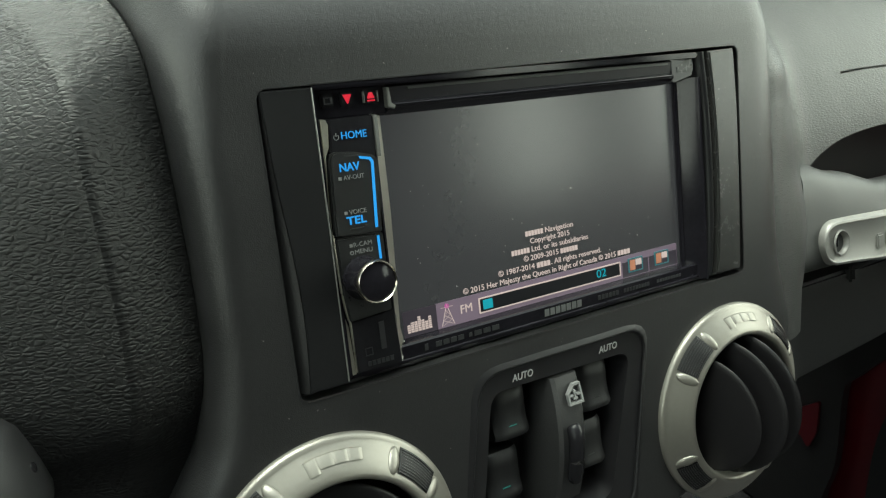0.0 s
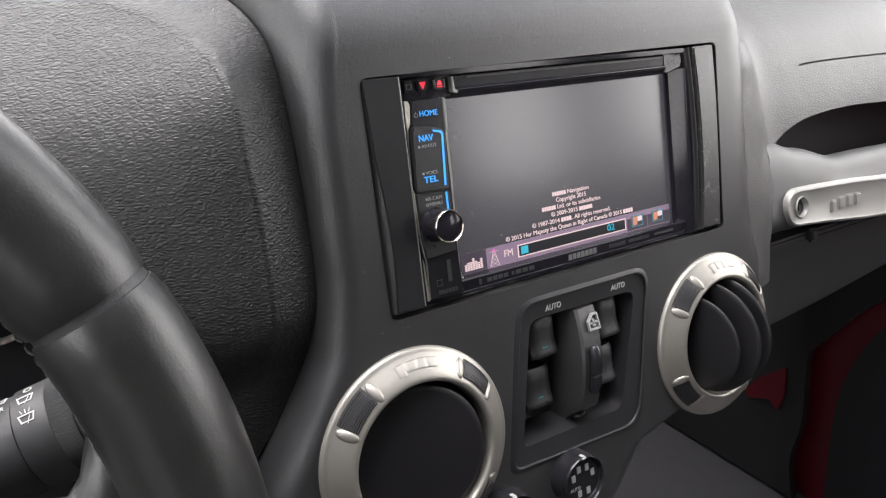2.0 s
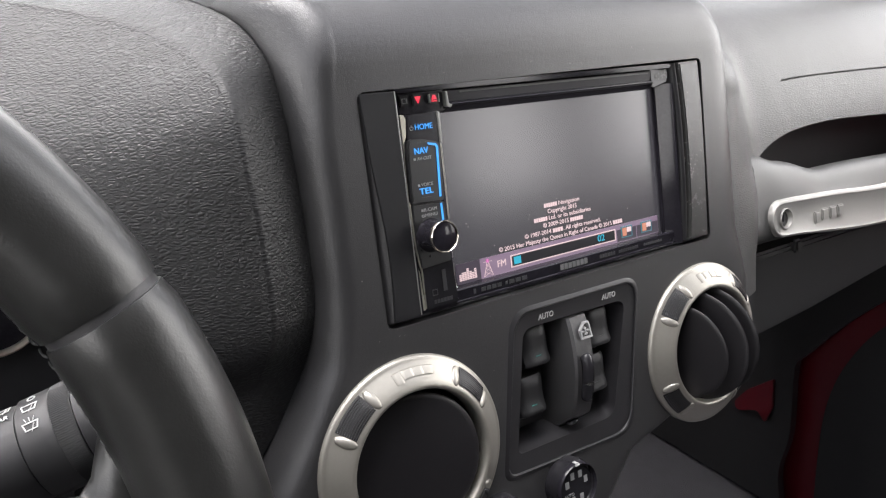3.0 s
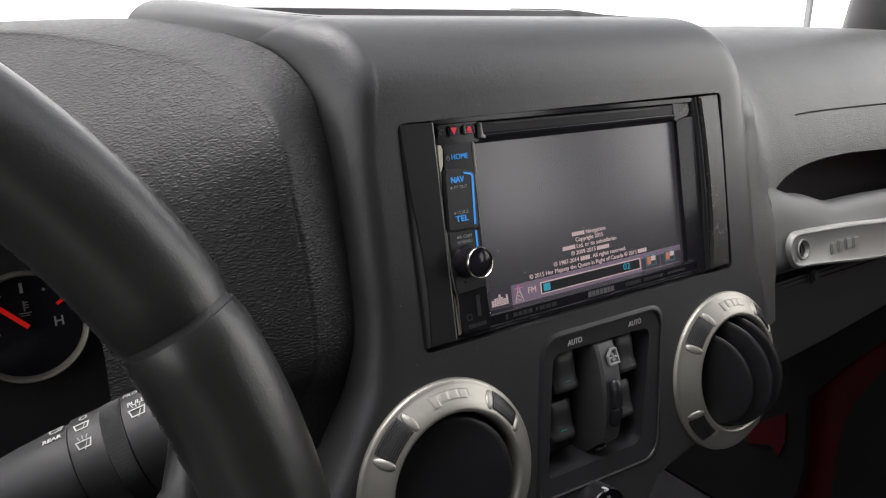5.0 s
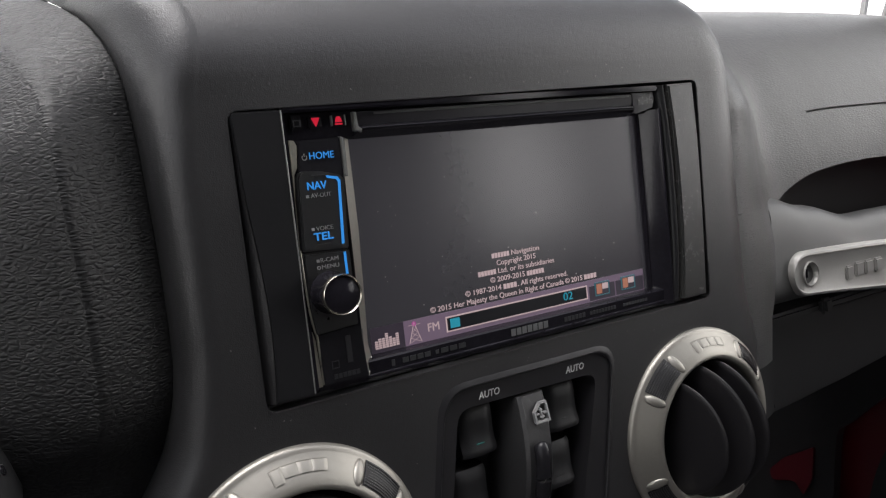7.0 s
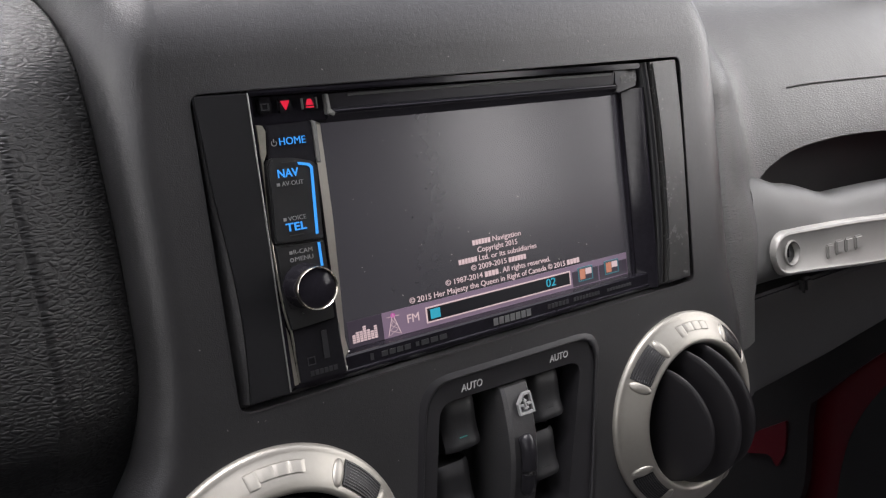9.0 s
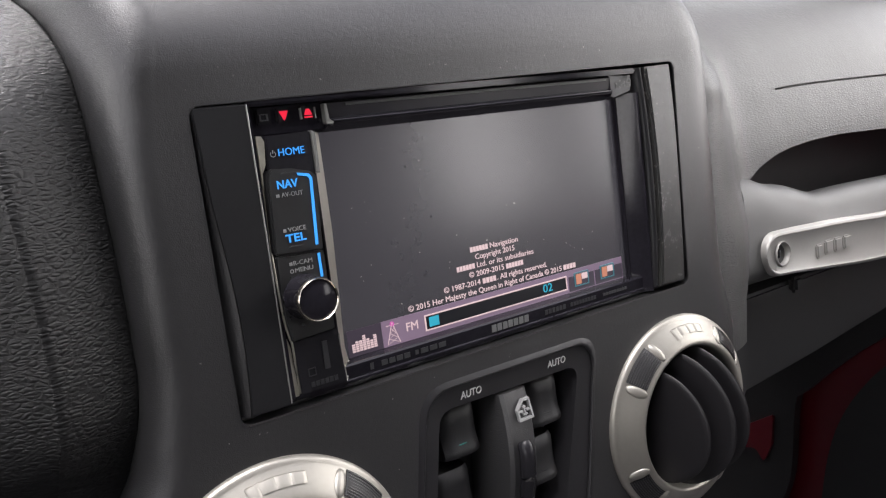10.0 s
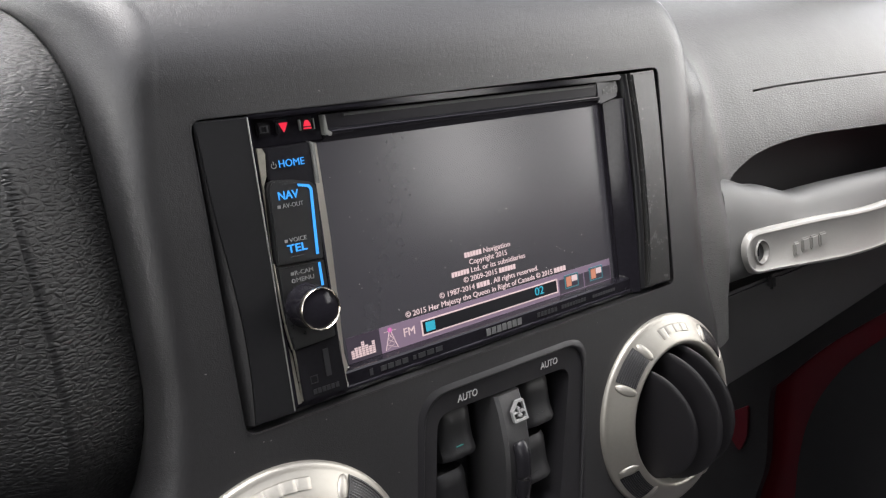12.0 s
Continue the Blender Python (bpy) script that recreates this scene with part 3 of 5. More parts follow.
            # glints on both sides of the key, made as thin pale bars
            for e in (-0.0026, 0.0024):
                part("key_glint", box(x + e, x + e + 0.0003, 0.0026, 0.004, 1.1422, 1.1458), EDGING, k)
        else:
            part("grey_mark", frame_of([(x - 0.0014, 1.1428), (x + 0.0014, 1.1428), (x + 0.0014, 1.1450), (x - 0.0014, 1.1450)], [(x - 0.0010, 1.1431), (x + 0.0008, 1.1431), (x + 0.0008, 1.1447), (x - 0.0010, 1.1447)], 0.0027, 0.004), DIM, k)

    def key(points, depth, radius=0.0008, mat=KEY):
        return part("key", prism(rounded(points, radius), depth, 0.006, 0.0006), mat, t, "black key")

    home = key([(-0.0882, 1.1262), (-0.0719, 1.1238), (-0.0717, 1.1382), (-0.0872, 1.1378)], 0.0004)
    part("lit_word", fitted("HOME", 0.0034, -0.0838, -0.0748, 0.0001, 1.1323), BLUE, home, "glowing blue word")
    ring = lathe([(0.00075, 0), (0.00097, 0), (0.00097, 0.0001), (0.00075, 0.0001)], (-0.0856, 0.0002, 1.1321), segs=14, arc=(-230, 50), closed=True)
    part("power_mark", box(-0.08571, -0.08549, 0.0000, 0.0003, 1.1323, 1.1334, into=ring), GREY, home)
    nav = key([(-0.0906, 1.1002), (-0.0738, 1.0994), (-0.0724, 1.1232), (-0.0738, 1.1252), (-0.0806, 1.1270), (-0.0880, 1.1276), (-0.0895, 1.1250)], -0.0012, 0.0012, MENU_KEY)
    y = -0.0014
    part("lit_word", fitted("NAV", 0.0037, -0.0865, -0.0794, y, 1.1222, 0.00006), BLUE, nav, "glowing blue word")
    part("printed_word", fitted("AV-OUT", 0.0021, -0.0856, -0.0782, y, 1.1189), GREY, nav)
    part("square_mark", box(-0.0873, -0.0863, y - 0.0001, y + 0.0002, 1.1184, 1.1194), GREY, nav)
    part("printed_word", fitted("VOICE", 0.0021, -0.0852, -0.0790, y, 1.1076), GREY, nav)
    part("square_mark", box(-0.0868, -0.0858, y - 0.0001, y + 0.0002, 1.1071, 1.1081), GREY, nav)
    part("lit_word", fitted("TEL", 0.0037, -0.0864, -0.0793, y, 1.1048, 0.00006), BLUE, nav, "glowing blue word")
    for z, x in ((1.1020, -0.0855), (1.1256, -0.0845)):
        part("key_notch", box(x, x + 0.0050, y - 0.0001, y + 0.0003, z, z + 0.0003), DARK, nav)
    part("light_line", prism([(-0.0765, 1.1014), (-0.0756, 1.1014), (-0.0743, 1.1232), (-0.0752, 1.1246), (-0.0793, 1.1254), (-0.0790, 1.1245), (-0.0758, 1.1238), (-0.0752, 1.1228)], y - 0.0002, y + 0.0006), BLUE, nav, "glowing blue edge line")
    menu = key([(-0.0893, 1.0712), (-0.0735, 1.0722), (-0.0734, 1.0990), (-0.0906, 1.0998), (-0.0906, 1.0790)], -0.0004, 0.0008, MENU_KEY)
    y = -0.0006
    part("printed_word", fitted("R-CAM", 0.0021, -0.0848, -0.0782, y, 1.0966), GREY, menu)
    part("square_mark", box(-0.0862, -0.0852, y - 0.0001, y + 0.0002, 1.0961, 1.0971), GREY, menu)
    part("printed_word", fitted("MENU", 0.0021, -0.0846, -0.0782, y, 1.0942), GREY, menu)
    part("round_mark", lathe([(0.0004, 0), (0.0007, 0), (0.0007, 0.0002), (0.0004, 0.0002)], (-0.0857, y + 0.0001, 1.0942), segs=12, closed=True), GREY, menu)
    part("light_line", box(-0.0760, -0.0752, y - 0.0002, y + 0.0004, 1.0905, 1.0984), BLUE, menu, "glowing blue edge line")
    knob = part("volume_knob", lathe([(0, 0.0106), (0.0058, 0.0104), (0.0066, 0.0100), (0.0068, 0.0060), (0.0068, 0.0022), (0.0074, 0.0008), (0.0080, -0.002)], (-0.0825, -0.0004, 1.0852), segs=48), GLOSS, t, "glossy black volume knob")
    part("knob_ring", lathe([(0.0064, 0.0106), (0.0067, 0.0110), (0.0071, 0.0104), (0.0071, 0.0094), (0.0064, 0.0094)], (-0.0825, -0.0004, 1.0852), segs=48, closed=True), CHROME, knob, "polished chrome ring")
    door = key([(-0.0882, 1.0528), (-0.0716, 1.0525), (-0.0722, 1.0718), (-0.0888, 1.0708)], 0.0008, 0.0004)
    y = 0.0006
    part("card_slot", box(-0.0792, -0.0766, y, y + 0.0010, 1.0588, 1.0690, 0.0003), DIM, door)
    part("card_mark", frame_of([(-0.0850, 1.0580), (-0.0822, 1.0580), (-0.0822, 1.0608), (-0.0850, 1.0608)], [(-0.0847, 1.0583), (-0.0825, 1.0583), (-0.0825, 1.0605), (-0.0847, 1.0605)], y, y + 0.0004), DIM, door)
    part("maker_bar", mark_bars(6, -0.0848, -0.0746, y, 1.0552, 0.0017), DIM, door, "row of faint grey bars")
    # marks on the sill, lying on its slope
    lay = Matrix.Translation((0, 0.0045, 1.0541)) @ Matrix.Rotation(radians(3.5), 4, "X") @ Matrix.Translation((0, 0.0003, 0))
    for count, x0, x1, high, mat in ((1, -0.0605, -0.0588, 0.0030, GREY_MARK), (4, -0.0560, -0.0433, 0.0024, GREY_MARK), (1, -0.0415, -0.0398, 0.0020, GREY_MARK), (3, -0.0393, -0.0272, 0.0024, GREY_MARK),
                                     (7, -0.0058, 0.0137, 0.0036, MAKER), (6, 0.0222, 0.0342, 0.0024, DIM), (9, 0.0366, 0.0520, 0.0020, DIM), (9, 0.0562, 0.0714, 0.0016, GREY_MARK)):
        bm = mark_bars(count, x0, x1, -0.0005, 0, high * 0.8)
        bmesh.ops.transform(bm, matrix=lay, verts=bm.verts)
        part("maker_bar", bm, mat, t)
    # what the screen shows
    y = SCREEN_Y - 0.0002

    def lit(name, bm, mat, label=""):
        return part(name, bm, mat, scr, label)

    size = 0.0031
    lit("text_bar", mark_bars(6, -0.0077, 0.0013, y, 1.0858, 0.0020), TEXT_ON)
    lit("text_line", fitted("Navigation", size, 0.0023, 0.0167, y, 1.0858), TEXT_ON)
    lit("text_line", fitted("Copyright 2015", size, -0.0055, 0.0145, y, 1.0826), TEXT_ON)
    lit("text_bar", mark_bars(6, -0.0151, -0.0061, y, 1.0793, 0.0020), TEXT_ON)
    lit("text_line", fitted("Ltd. or its subsidiaries", size, -0.0051, 0.0242, y, 1.0793), TEXT_ON)
    lit("text_line", fitted("\u00a9 2009-2015", size, -0.0094, 0.0081, y, 1.0759), TEXT_ON)
    lit("text_bar", mark_bars(6, 0.0091, 0.0183, y, 1.0759, 0.0020), TEXT_ON)
    lit("text_line", fitted("\u00a9 1987-2014", size, -0.0220, -0.0044, y, 1.0724), TEXT_ON)
    lit("text_bar", mark_bars(4, -0.0034, 0.0036, y, 1.0724, 0.0021), TEXT_ON)
    lit("text_line", fitted(". All rights reserved.", size, 0.0041, 0.0307, y, 1.0724), TEXT_ON)
    lit("text_line", fitted("\u00a9 2015 Her Majesty the Queen in Right of Canada \u00a9 2015", size, -0.0387, 0.0388, y, 1.0690), TEXT_ON)
    lit("text_bar", mark_bars(4, 0.0398, 0.0471, y, 1.0691, 0.0021), TEXT_ON)
    lit("radio_bar", box(-0.0510, 0.0752, y - 0.0001, y + 0.0003, 1.0575, 1.0672), BAR_ON, "glowing purple radio bar")
    lit("icon_tile", box(-0.0652, -0.0512, y - 0.0002, y, 1.0575, 1.0672), TILE_ON)
    eq = bmesh.new()
    for k, high in enumerate((4, 5, 5, 7, 5, 4, 6)):
        for j in range(high):
            box(-0.0638 + 0.00148 * k, -0.0626 + 0.00148 * k, y - 0.0004, y - 0.0001, 1.0590 + 0.0008 * j, 1.0596 + 0.0008 * j, into=eq)
    lit("tone_icon", eq, TEXT_ON)
    tower, m = bmesh.new(), -0.0467
    for e in (-1, 1):
        joined(tower, tube([(m, y - 0.0004, 1.0662), (m + e * 0.0027, y - 0.0004, 1.0582)], 0.00016, 5, 2))
    for k in range(3):
        joined(tower, tube([(m - 0.0006 - 0.0006 * k, y - 0.0004, 1.0640 - 0.0019 * k), (m + 0.0010 + 0.0006 * k, y - 0.0004, 1.0622 - 0.0019 * k)], 0.00012, 5, 2))
        joined(tower, tube([(m + 0.0006 + 0.0006 * k, y - 0.0004, 1.0640 - 0.0019 * k), (m - 0.0010 - 0.0006 * k, y - 0.0004, 1.0622 - 0.0019 * k)], 0.00012, 5, 2))
    joined(tower, tube([(m - 0.0026, y - 0.0004, 1.0652), (m + 0.0026, y - 0.0004, 1.0652)], 0.00012, 5, 2))
    lit("mast_icon", tower, TEXT_ON)
    lit("mast_light", lathe([(0, 0), (0.0009, 0), (0.0009, 0.0002), (0, 0.0002)], (m, y - 0.0003, 1.0656), segs=12), PINK_ON)
    lit("band_word", lettering("FM", 0.0046, -0.0382, y - 0.0003, 1.0626), TEXT_ON)
    lit("level_frame", frame_of([(-0.0325, 1.0592), (0.0407, 1.0592), (0.0407, 1.0653), (-0.0325, 1.0653)], [(-0.0320, 1.0597), (0.0402, 1.0597), (0.0402, 1.0648), (-0.0320, 1.0648)], y - 0.0005, y - 0.0001), TEXT_ON)
    lit("level_field", box(-0.0320, 0.0402, y - 0.0003, y - 0.0001, 1.0597, 1.0648), BLACK_ON)
    lit("level_block", box(-0.0306, -0.0262, y - 0.0005, y - 0.0001, 1.0605, 1.0642), CYAN_ON)
    lit("level_number", fitted("02", 0.0050, 0.0270, 0.0322, y - 0.0005, 1.0624), CYAN_ON)
    for x0, x1 in ((0.0420, 0.0570), (0.0578, 0.0748)):
        lit("icon_tile", box(x0, x1, y - 0.0003, y, 1.0579, 1.0644), TILE_ON)
        x = x0 + 0.0074
        lit("icon_edge", frame_of([(x - 0.0042, 1.0595), (x + 0.0042, 1.0595), (x + 0.0042, 1.0656), (x - 0.0042, 1.0656)], [(x - 0.0038, 1.0599), (x + 0.0038, 1.0599), (x + 0.0038, 1.0652), (x - 0.0038, 1.0652)], y - 0.0006, y - 0.0001), CYAN_DIM)
        icon = lit("sound_icon", box(x - 0.0036, x + 0.0036, y - 0.0005, y - 0.0001, 1.0603, 1.0650), TILE_ON)
        part("icon_patch", box(x - 0.0034, x - 0.0004, y - 0.0007, y - 0.0003, 1.0604, 1.0648), ORANGE_ON, icon)
        part("icon_patch", box(x, x + 0.0034, y - 0.0007, y - 0.0003, 1.0622, 1.0648), TEXT_ON, icon)
    return t


head_unit()


# ---- air vents ----
SLOPE = [(0.0468, -0.002), (0.0470, 0.0004), (0.0466, 0.0016), (0.0458, 0.0023), (0.0450, 0.0026), (0.0445, 0.0029), (0.0435, 0.0036), (0.0401, 0.0062), (0.0370, 0.0083), (0.0355, 0.0091),
         (0.0344, 0.0094), (0.0335, 0.0090), (0.0330, 0.0080), (0.0328, 0.0062), (0.0328, -0.012), (0.0418, -0.012), (0.0418, -0.002)]


def on_ring(centre, r, a, lift=0.0):
    """A point of the ring's sloping face, at a radius and an angle."""
    h = along([(-r1, h1) for r1, h1 in SLOPE[:11]], -r) + lift
    return centre + Vector((r * math.cos(radians(a)), -h, r * math.sin(radians(a))))


def blob(centre, along_axis, side, up, sizes):
    """A rounded ridge: a ball stretched along three axes."""
    bm = bmesh.new()
    bmesh.ops.create_uvsphere(bm, u_segments=16, v_segments=10, radius=1)
    turn = Matrix((along_axis * sizes[0], side * sizes[1], up * sizes[2])).transposed().to_4x4()
    bmesh.ops.transform(bm, matrix=Matrix.Translation(centre) @ turn, verts=bm.verts)
    return bm


def vent(centre, label, clips, mark, vanes):
    t = thing("air_vent", centre + Vector((0, 0.01, -0.048)), label, "air vent", "air vents of the centre stack")
    ring = part("ring", lathe(SLOPE, centre, segs=128, closed=True), SILVER, t, "satin silver ring", 50)
    for a in clips:
        rows, clip_bm, steps = [], bmesh.new(), 8
        for k in range(steps + 1):
            b = a - 11.5 + 23 * k / steps
            rows.append([clip_bm.verts.new(on_ring(centre, r, b, d)) for r, d in ((0.0447, -0.002), (0.0447, 0.0004), (0.0410, 0.0009), (0.0370, 0.0004), (0.0370, -0.002))])
        for p, q in zip(rows, rows[1:]):
            for j in range(5):
                clip_bm.faces.new((p[j], p[(j + 1) % 5], q[(j + 1) % 5], q[j]))
        clip_bm.faces.new(rows[0])
        clip_bm.faces.new(rows[-1])
        clip = part("ribbed_clip", clip_bm, ROCKER, ring, "black ribbed finger grip")
        for k in range(9):
            r = 0.0376 + 0.0066 * k / 8
            part("rib", tube([on_ring(centre, r, b, 0.0007) for b in (a - 11, a - 4, a + 4, a + 11)], 0.00027, 6, 6), BEZEL, clip)
        for b, s in ((a - 14.6, -1), (a + 14.6, 1)):
            p, q = on_ring(centre, 0.0441, b), on_ring(centre, 0.0361, b)
            out = (p - q).normalized()
            side = Vector((-math.sin(radians(b)), 0, math.cos(radians(b))))
            part("ridge", blob((p + q) / 2, out, side, side.cross(out), (0.0052, 0.0024, 0.0012)), SILVER, ring)
    # four plain embossed bars in place of the maker's mark
    for width, shift in ((3.0, -11.6), (4.2, -4.6), (4.2, 2.6), (4.2, 9.8)):
        bar, rows = bmesh.new(), []
        for k in range(7):
            b = mark - shift + width - 2 * width * k / 6
            d = 0.0006 if 0 < k < 6 else 0.0001
            low = 0.0381 if width < 4 else 0.0392
            rows.append([bar.verts.new(on_ring(centre, r, b, e)) for r, e in ((0.0430, -0.001), (0.0427, d), (0.5 * (0.0430 + low), d * 1.2), (low + 0.0003, d), (low, -0.001))])
        for p, q in zip(rows, rows[1:]):
            for j in range(5):
                bar.faces.new((p[j], p[(j + 1) % 5], q[(j + 1) % 5], q[j]))
        bar.faces.new(rows[0])
        bar.faces.new(rows[-1])
        part("embossed_bar", bar, SILVER, ring)
    part("cup", lathe([(0.0327, 0.001), (0.0327, -0.03), (0, -0.034)], centre, segs=48), DISC, t)
    for shift, turn, r, thick in vanes:
        part("vane", lathe([(0, thick), (r - 0.0030, thick), (r - 0.0010, thick * 0.8), (r - 0.0002, thick * 0.3), (r, 0), (r - 0.0002, -thick * 0.3), (r - 0.0010, -thick * 0.8), (0, -thick)], centre + Vector(shift), Matrix.Rotation(radians(turn), 4, "Z"), 72), DISC, t, "round matte black air vane", 50)
    return t


vent(VENT_L, "round air vent with satin silver ring, closed by a black vane", (41, 134, 221, 311), 87, [((-0.0016, -0.0035, -0.0004), -8, 0.0315, 0.0011), ((0.0, 0.006, 0.0), -4, 0.0325, 0.001)])
SPREAD, OPEN = 0.0128, 80
vent(VENT_R, "round air vent with satin silver ring and open black vanes", (41, 133, 218, 311), 85,
     [((-s * math.sin(radians(OPEN)), 0.002 - s * math.cos(radians(OPEN)), 0), -OPEN, math.sqrt(0.0335 ** 2 - s * s), 0.0008) for s in (0.0195, 0.0195 - SPREAD, 0.0195 - 2 * SPREAD)])


# ---- window switches ----
def switches():
    t = thing("window_switch_panel", (0, 0.03, 0.962), "black window switch panel with four rockers and a lock slider, below the head unit", "switch panel")
    r = [0.007, 0.012, 0.013, 0.012]
    lip = [(p[0], p[1]) for p in SWITCH_WELL]
    inner = [(-0.0478, 0.9690), (0.0190, 0.9680), (0.0345, 1.0290), (-0.0365, 1.0302)]
    floor = [(-0.0455, 0.9740), (0.0185, 0.9730), (0.0325, 1.0270), (-0.0345, 1.0282)]
    rings = [[(x, y, z) for x, z in line] for line, y in ((lip, 0.006), (lip, -0.0004), (grown(lip, -0.0004), -0.0009), (grown(lip, -0.0012), -0.0008), (grown(lip, -0.0030), 0.0002), ([tuple(p) for p in rounded(inner, [0.004, 0.006, 0.007, 0.006])], 0.0008), ([tuple(p) for p in rounded(inner, [0.004, 0.006, 0.007, 0.006])], 0.0020), ([tuple(p) for p in rounded(floor, [0.003, 0.005, 0.005, 0.005])], 0.0170))]
    part("frame", skin(rings, True), SWITCH, t, "rounded black frame sinking into the well", 50)
    part("base", prism(rounded(inner, r), 0.0172, 0.030), SWITCH, t)
    for x in (-0.0220, 0.0219):
        part("printed_word", fitted("AUTO", 0.0040, x - 0.0050, x + 0.0050, 0.0000, 1.0337, 0.00003, 0.15), PALE, t)
    # each rocker: a barrel-shaped cap with a finger scoop at its lower end
    side = [(0.0165, 0.0100), (0.0060, 0.0098), (0.0046, 0.0080), (0.0044, 0.0040), (0.0044, 0.0000), (0.0040, -0.0038), (0.0030, -0.0068), (0.0026, -0.0080), (0.0030, -0.0094), (0.0052, -0.0104), (0.0165, -0.0104)]
    for x, z in ((-0.0262, 1.0182), (-0.0320, 0.9940), (0.0172, 1.0172), (0.0118, 0.9932)):
        bm = bmesh.new()
        cols = []
        for k in range(9):
            e = -1 + 2 * k / 8
            back = 0.0016 * max(0.0, abs(e) - 0.55) ** 1.5 * 4
            cols.append([bm.verts.new((x + 0.0082 * e, min(0.0165, y + back), z + h)) for y, h in side])
        for p, q in zip(cols, cols[1:]):
            for k in range(len(side)):
                bm.faces.new((p[k], p[k - 1], q[k - 1], q[k]))
        bm.faces.new(cols[0])
        bm.faces.new(cols[-1])
        rocker = part("rocker", bm, ROCKER, t, "black scooped rocker switch", 40)
        part("marker", box(x - 0.0021, x + 0.0021, 0.0036, 0.0050, z - 0.0052, z - 0.0042, 0.0003), TEAL if x < 0 else DIM, rocker, "small teal marker" if x < 0 else "")
    # the divider: a fin that bulges towards the cabin, wide at the top
    rows, n = [], 20
    for k in range(n + 1):
        f = k / n
        z = 1.0288 - 0.0600 * f
        y = 0.0010 - 0.0075 * math.sin(math.pi * min(1, f * 0.95 + 0.06)) ** 0.8 + 0.010 * max(0, f - 0.85) / 0.15
        lo, hi = -0.0088 - 0.0052 * f, 0.0038 - 0.0048 * f
        rows.append([(lo - 0.0030, 0.0168, z), (lo - 0.0016, y + 0.0062, z), (lo - 0.0004, y + 0.0012, z), (lo + 0.0010, y, z), (hi - 0.0010, y, z), (hi - 0.0001, y + 0.0010, z), (hi + 0.0002, y + 0.0050, z), (hi + 0.0004, 0.0168, z)])
    fin = skin(rows)
    for row in (rows[0], rows[-1]):
        fin.faces.new([fin.verts.new(p) for p in row])
    f = part("divider", fin, BEZEL, t, "raised grey divider", 35)
    part("slider", tube([(-0.0046, -0.0058, 1.0098), (-0.0050, -0.0082, 1.0060), (-0.0056, -0.0080, 0.9960), (-0.0064, -0.0062, 0.9860)], 0.0032, 16, 28, lambda g: max(0.05, 1 - (2 * g - 1) ** 8) ** 0.5), KEY, f, "lock slider")
    part("slider_foot", blob(Vector((-0.0098, 0.0020, 0.9740)), Vector((1, 0, 0.25)).normalized(), Vector((0, 1, 0)), Vector((-0.25, 0, 1)).normalized(), (0.0036, 0.0030, 0.0016)), KEY, f, "glossy foot of the slider")
    icon = frame_of([(-0.0042, 1.0175), (0.0032, 1.0175), (0.0032, 1.0260), (-0.0004, 1.0260), (-0.0042, 1.0222)], [(-0.0034, 1.0183), (0.0024, 1.0183), (0.0024, 1.0252), (-0.0001, 1.0252), (-0.0034, 1.0220)], -0.0036, -0.002)
    for bm in (box(-0.0034, -0.0014, -0.0036, -0.002, 1.0210, 1.0216), box(0.0004, 0.0024, -0.0036, -0.002, 1.0210, 1.0216), box(-0.0008, -0.0002, -0.0036, -0.002, 1.0192, 1.0236), box(-0.0016, 0.0006, -0.0036, -0.002, 1.0196, 1.0203), box(-0.0013, 0.0003, -0.0036, -0.002, 1.0226, 1.0231)):
        joined(icon, bm)
    for v in icon.verts:
        v.co = Vector((-0.0014 + 0.97 * (v.co.x + 0.0005), v.co.y + 0.0001 - 0.25 * (1.0288 - v.co.z), 1.0217 + 0.92 * (v.co.z - 1.0217)))
    part("door_icon", icon, GREY, f, "white door and lock symbol")
    return t


switches()


# ---- climate knobs ----
def climate_knob(x, z, label, marks):
    c = Vector((x, 0.006, z))
    t = thing("climate_knob", c - Vector((0, 0, 0.0136)), label, "knob", "climate control knobs")
    part("body", lathe([(0.0136, -0.006), (0.0136, 0.011), (0.0126, 0.0150), (0.0108, 0.0155), (0.0105, 0.0145), (0, 0.0145)], c, segs=56), KEY, t)
    part("rim", lathe([(0.0116, 0.0155), (0.0122, 0.0166), (0.0129, 0.0156), (0.0129, 0.0140), (0.0117, 0.0140)], c, segs=56, closed=True), GLOSS, t, "glossy rim")
    if marks:
        for k, a in enumerate((20, 65, 110, 155, 245, 295)):
            r = 0.0068
            m = box(x + r * math.cos(radians(a)) - 0.0013, x + r * math.cos(radians(a)) + 0.0013, c.y - 0.0149, c.y - 0.0144, z + r * math.sin(radians(a)) - 0.0022, z + r * math.sin(radians(a)) + 0.0016, 0.0004)
            part("airflow_mark", m, GREY, t)
        part("airflow_mark", lettering("AUTO", 0.0024, x - 0.0055, c.y - 0.0148, z - 0.0032), GREY, t)
    part("pointer", box(x - 0.0014, x + 0.0016, c.y - 0.0172, c.y - 0.013, z + 0.0114, z + 0.0130, 0.0006), PALE, t)
    return t


climate_knob(-0.0205, 0.9455, "black climate mode knob with grey airflow symbols", True)
climate_knob(-0.0645, 0.9420, "black climate knob with a white pointer", False)


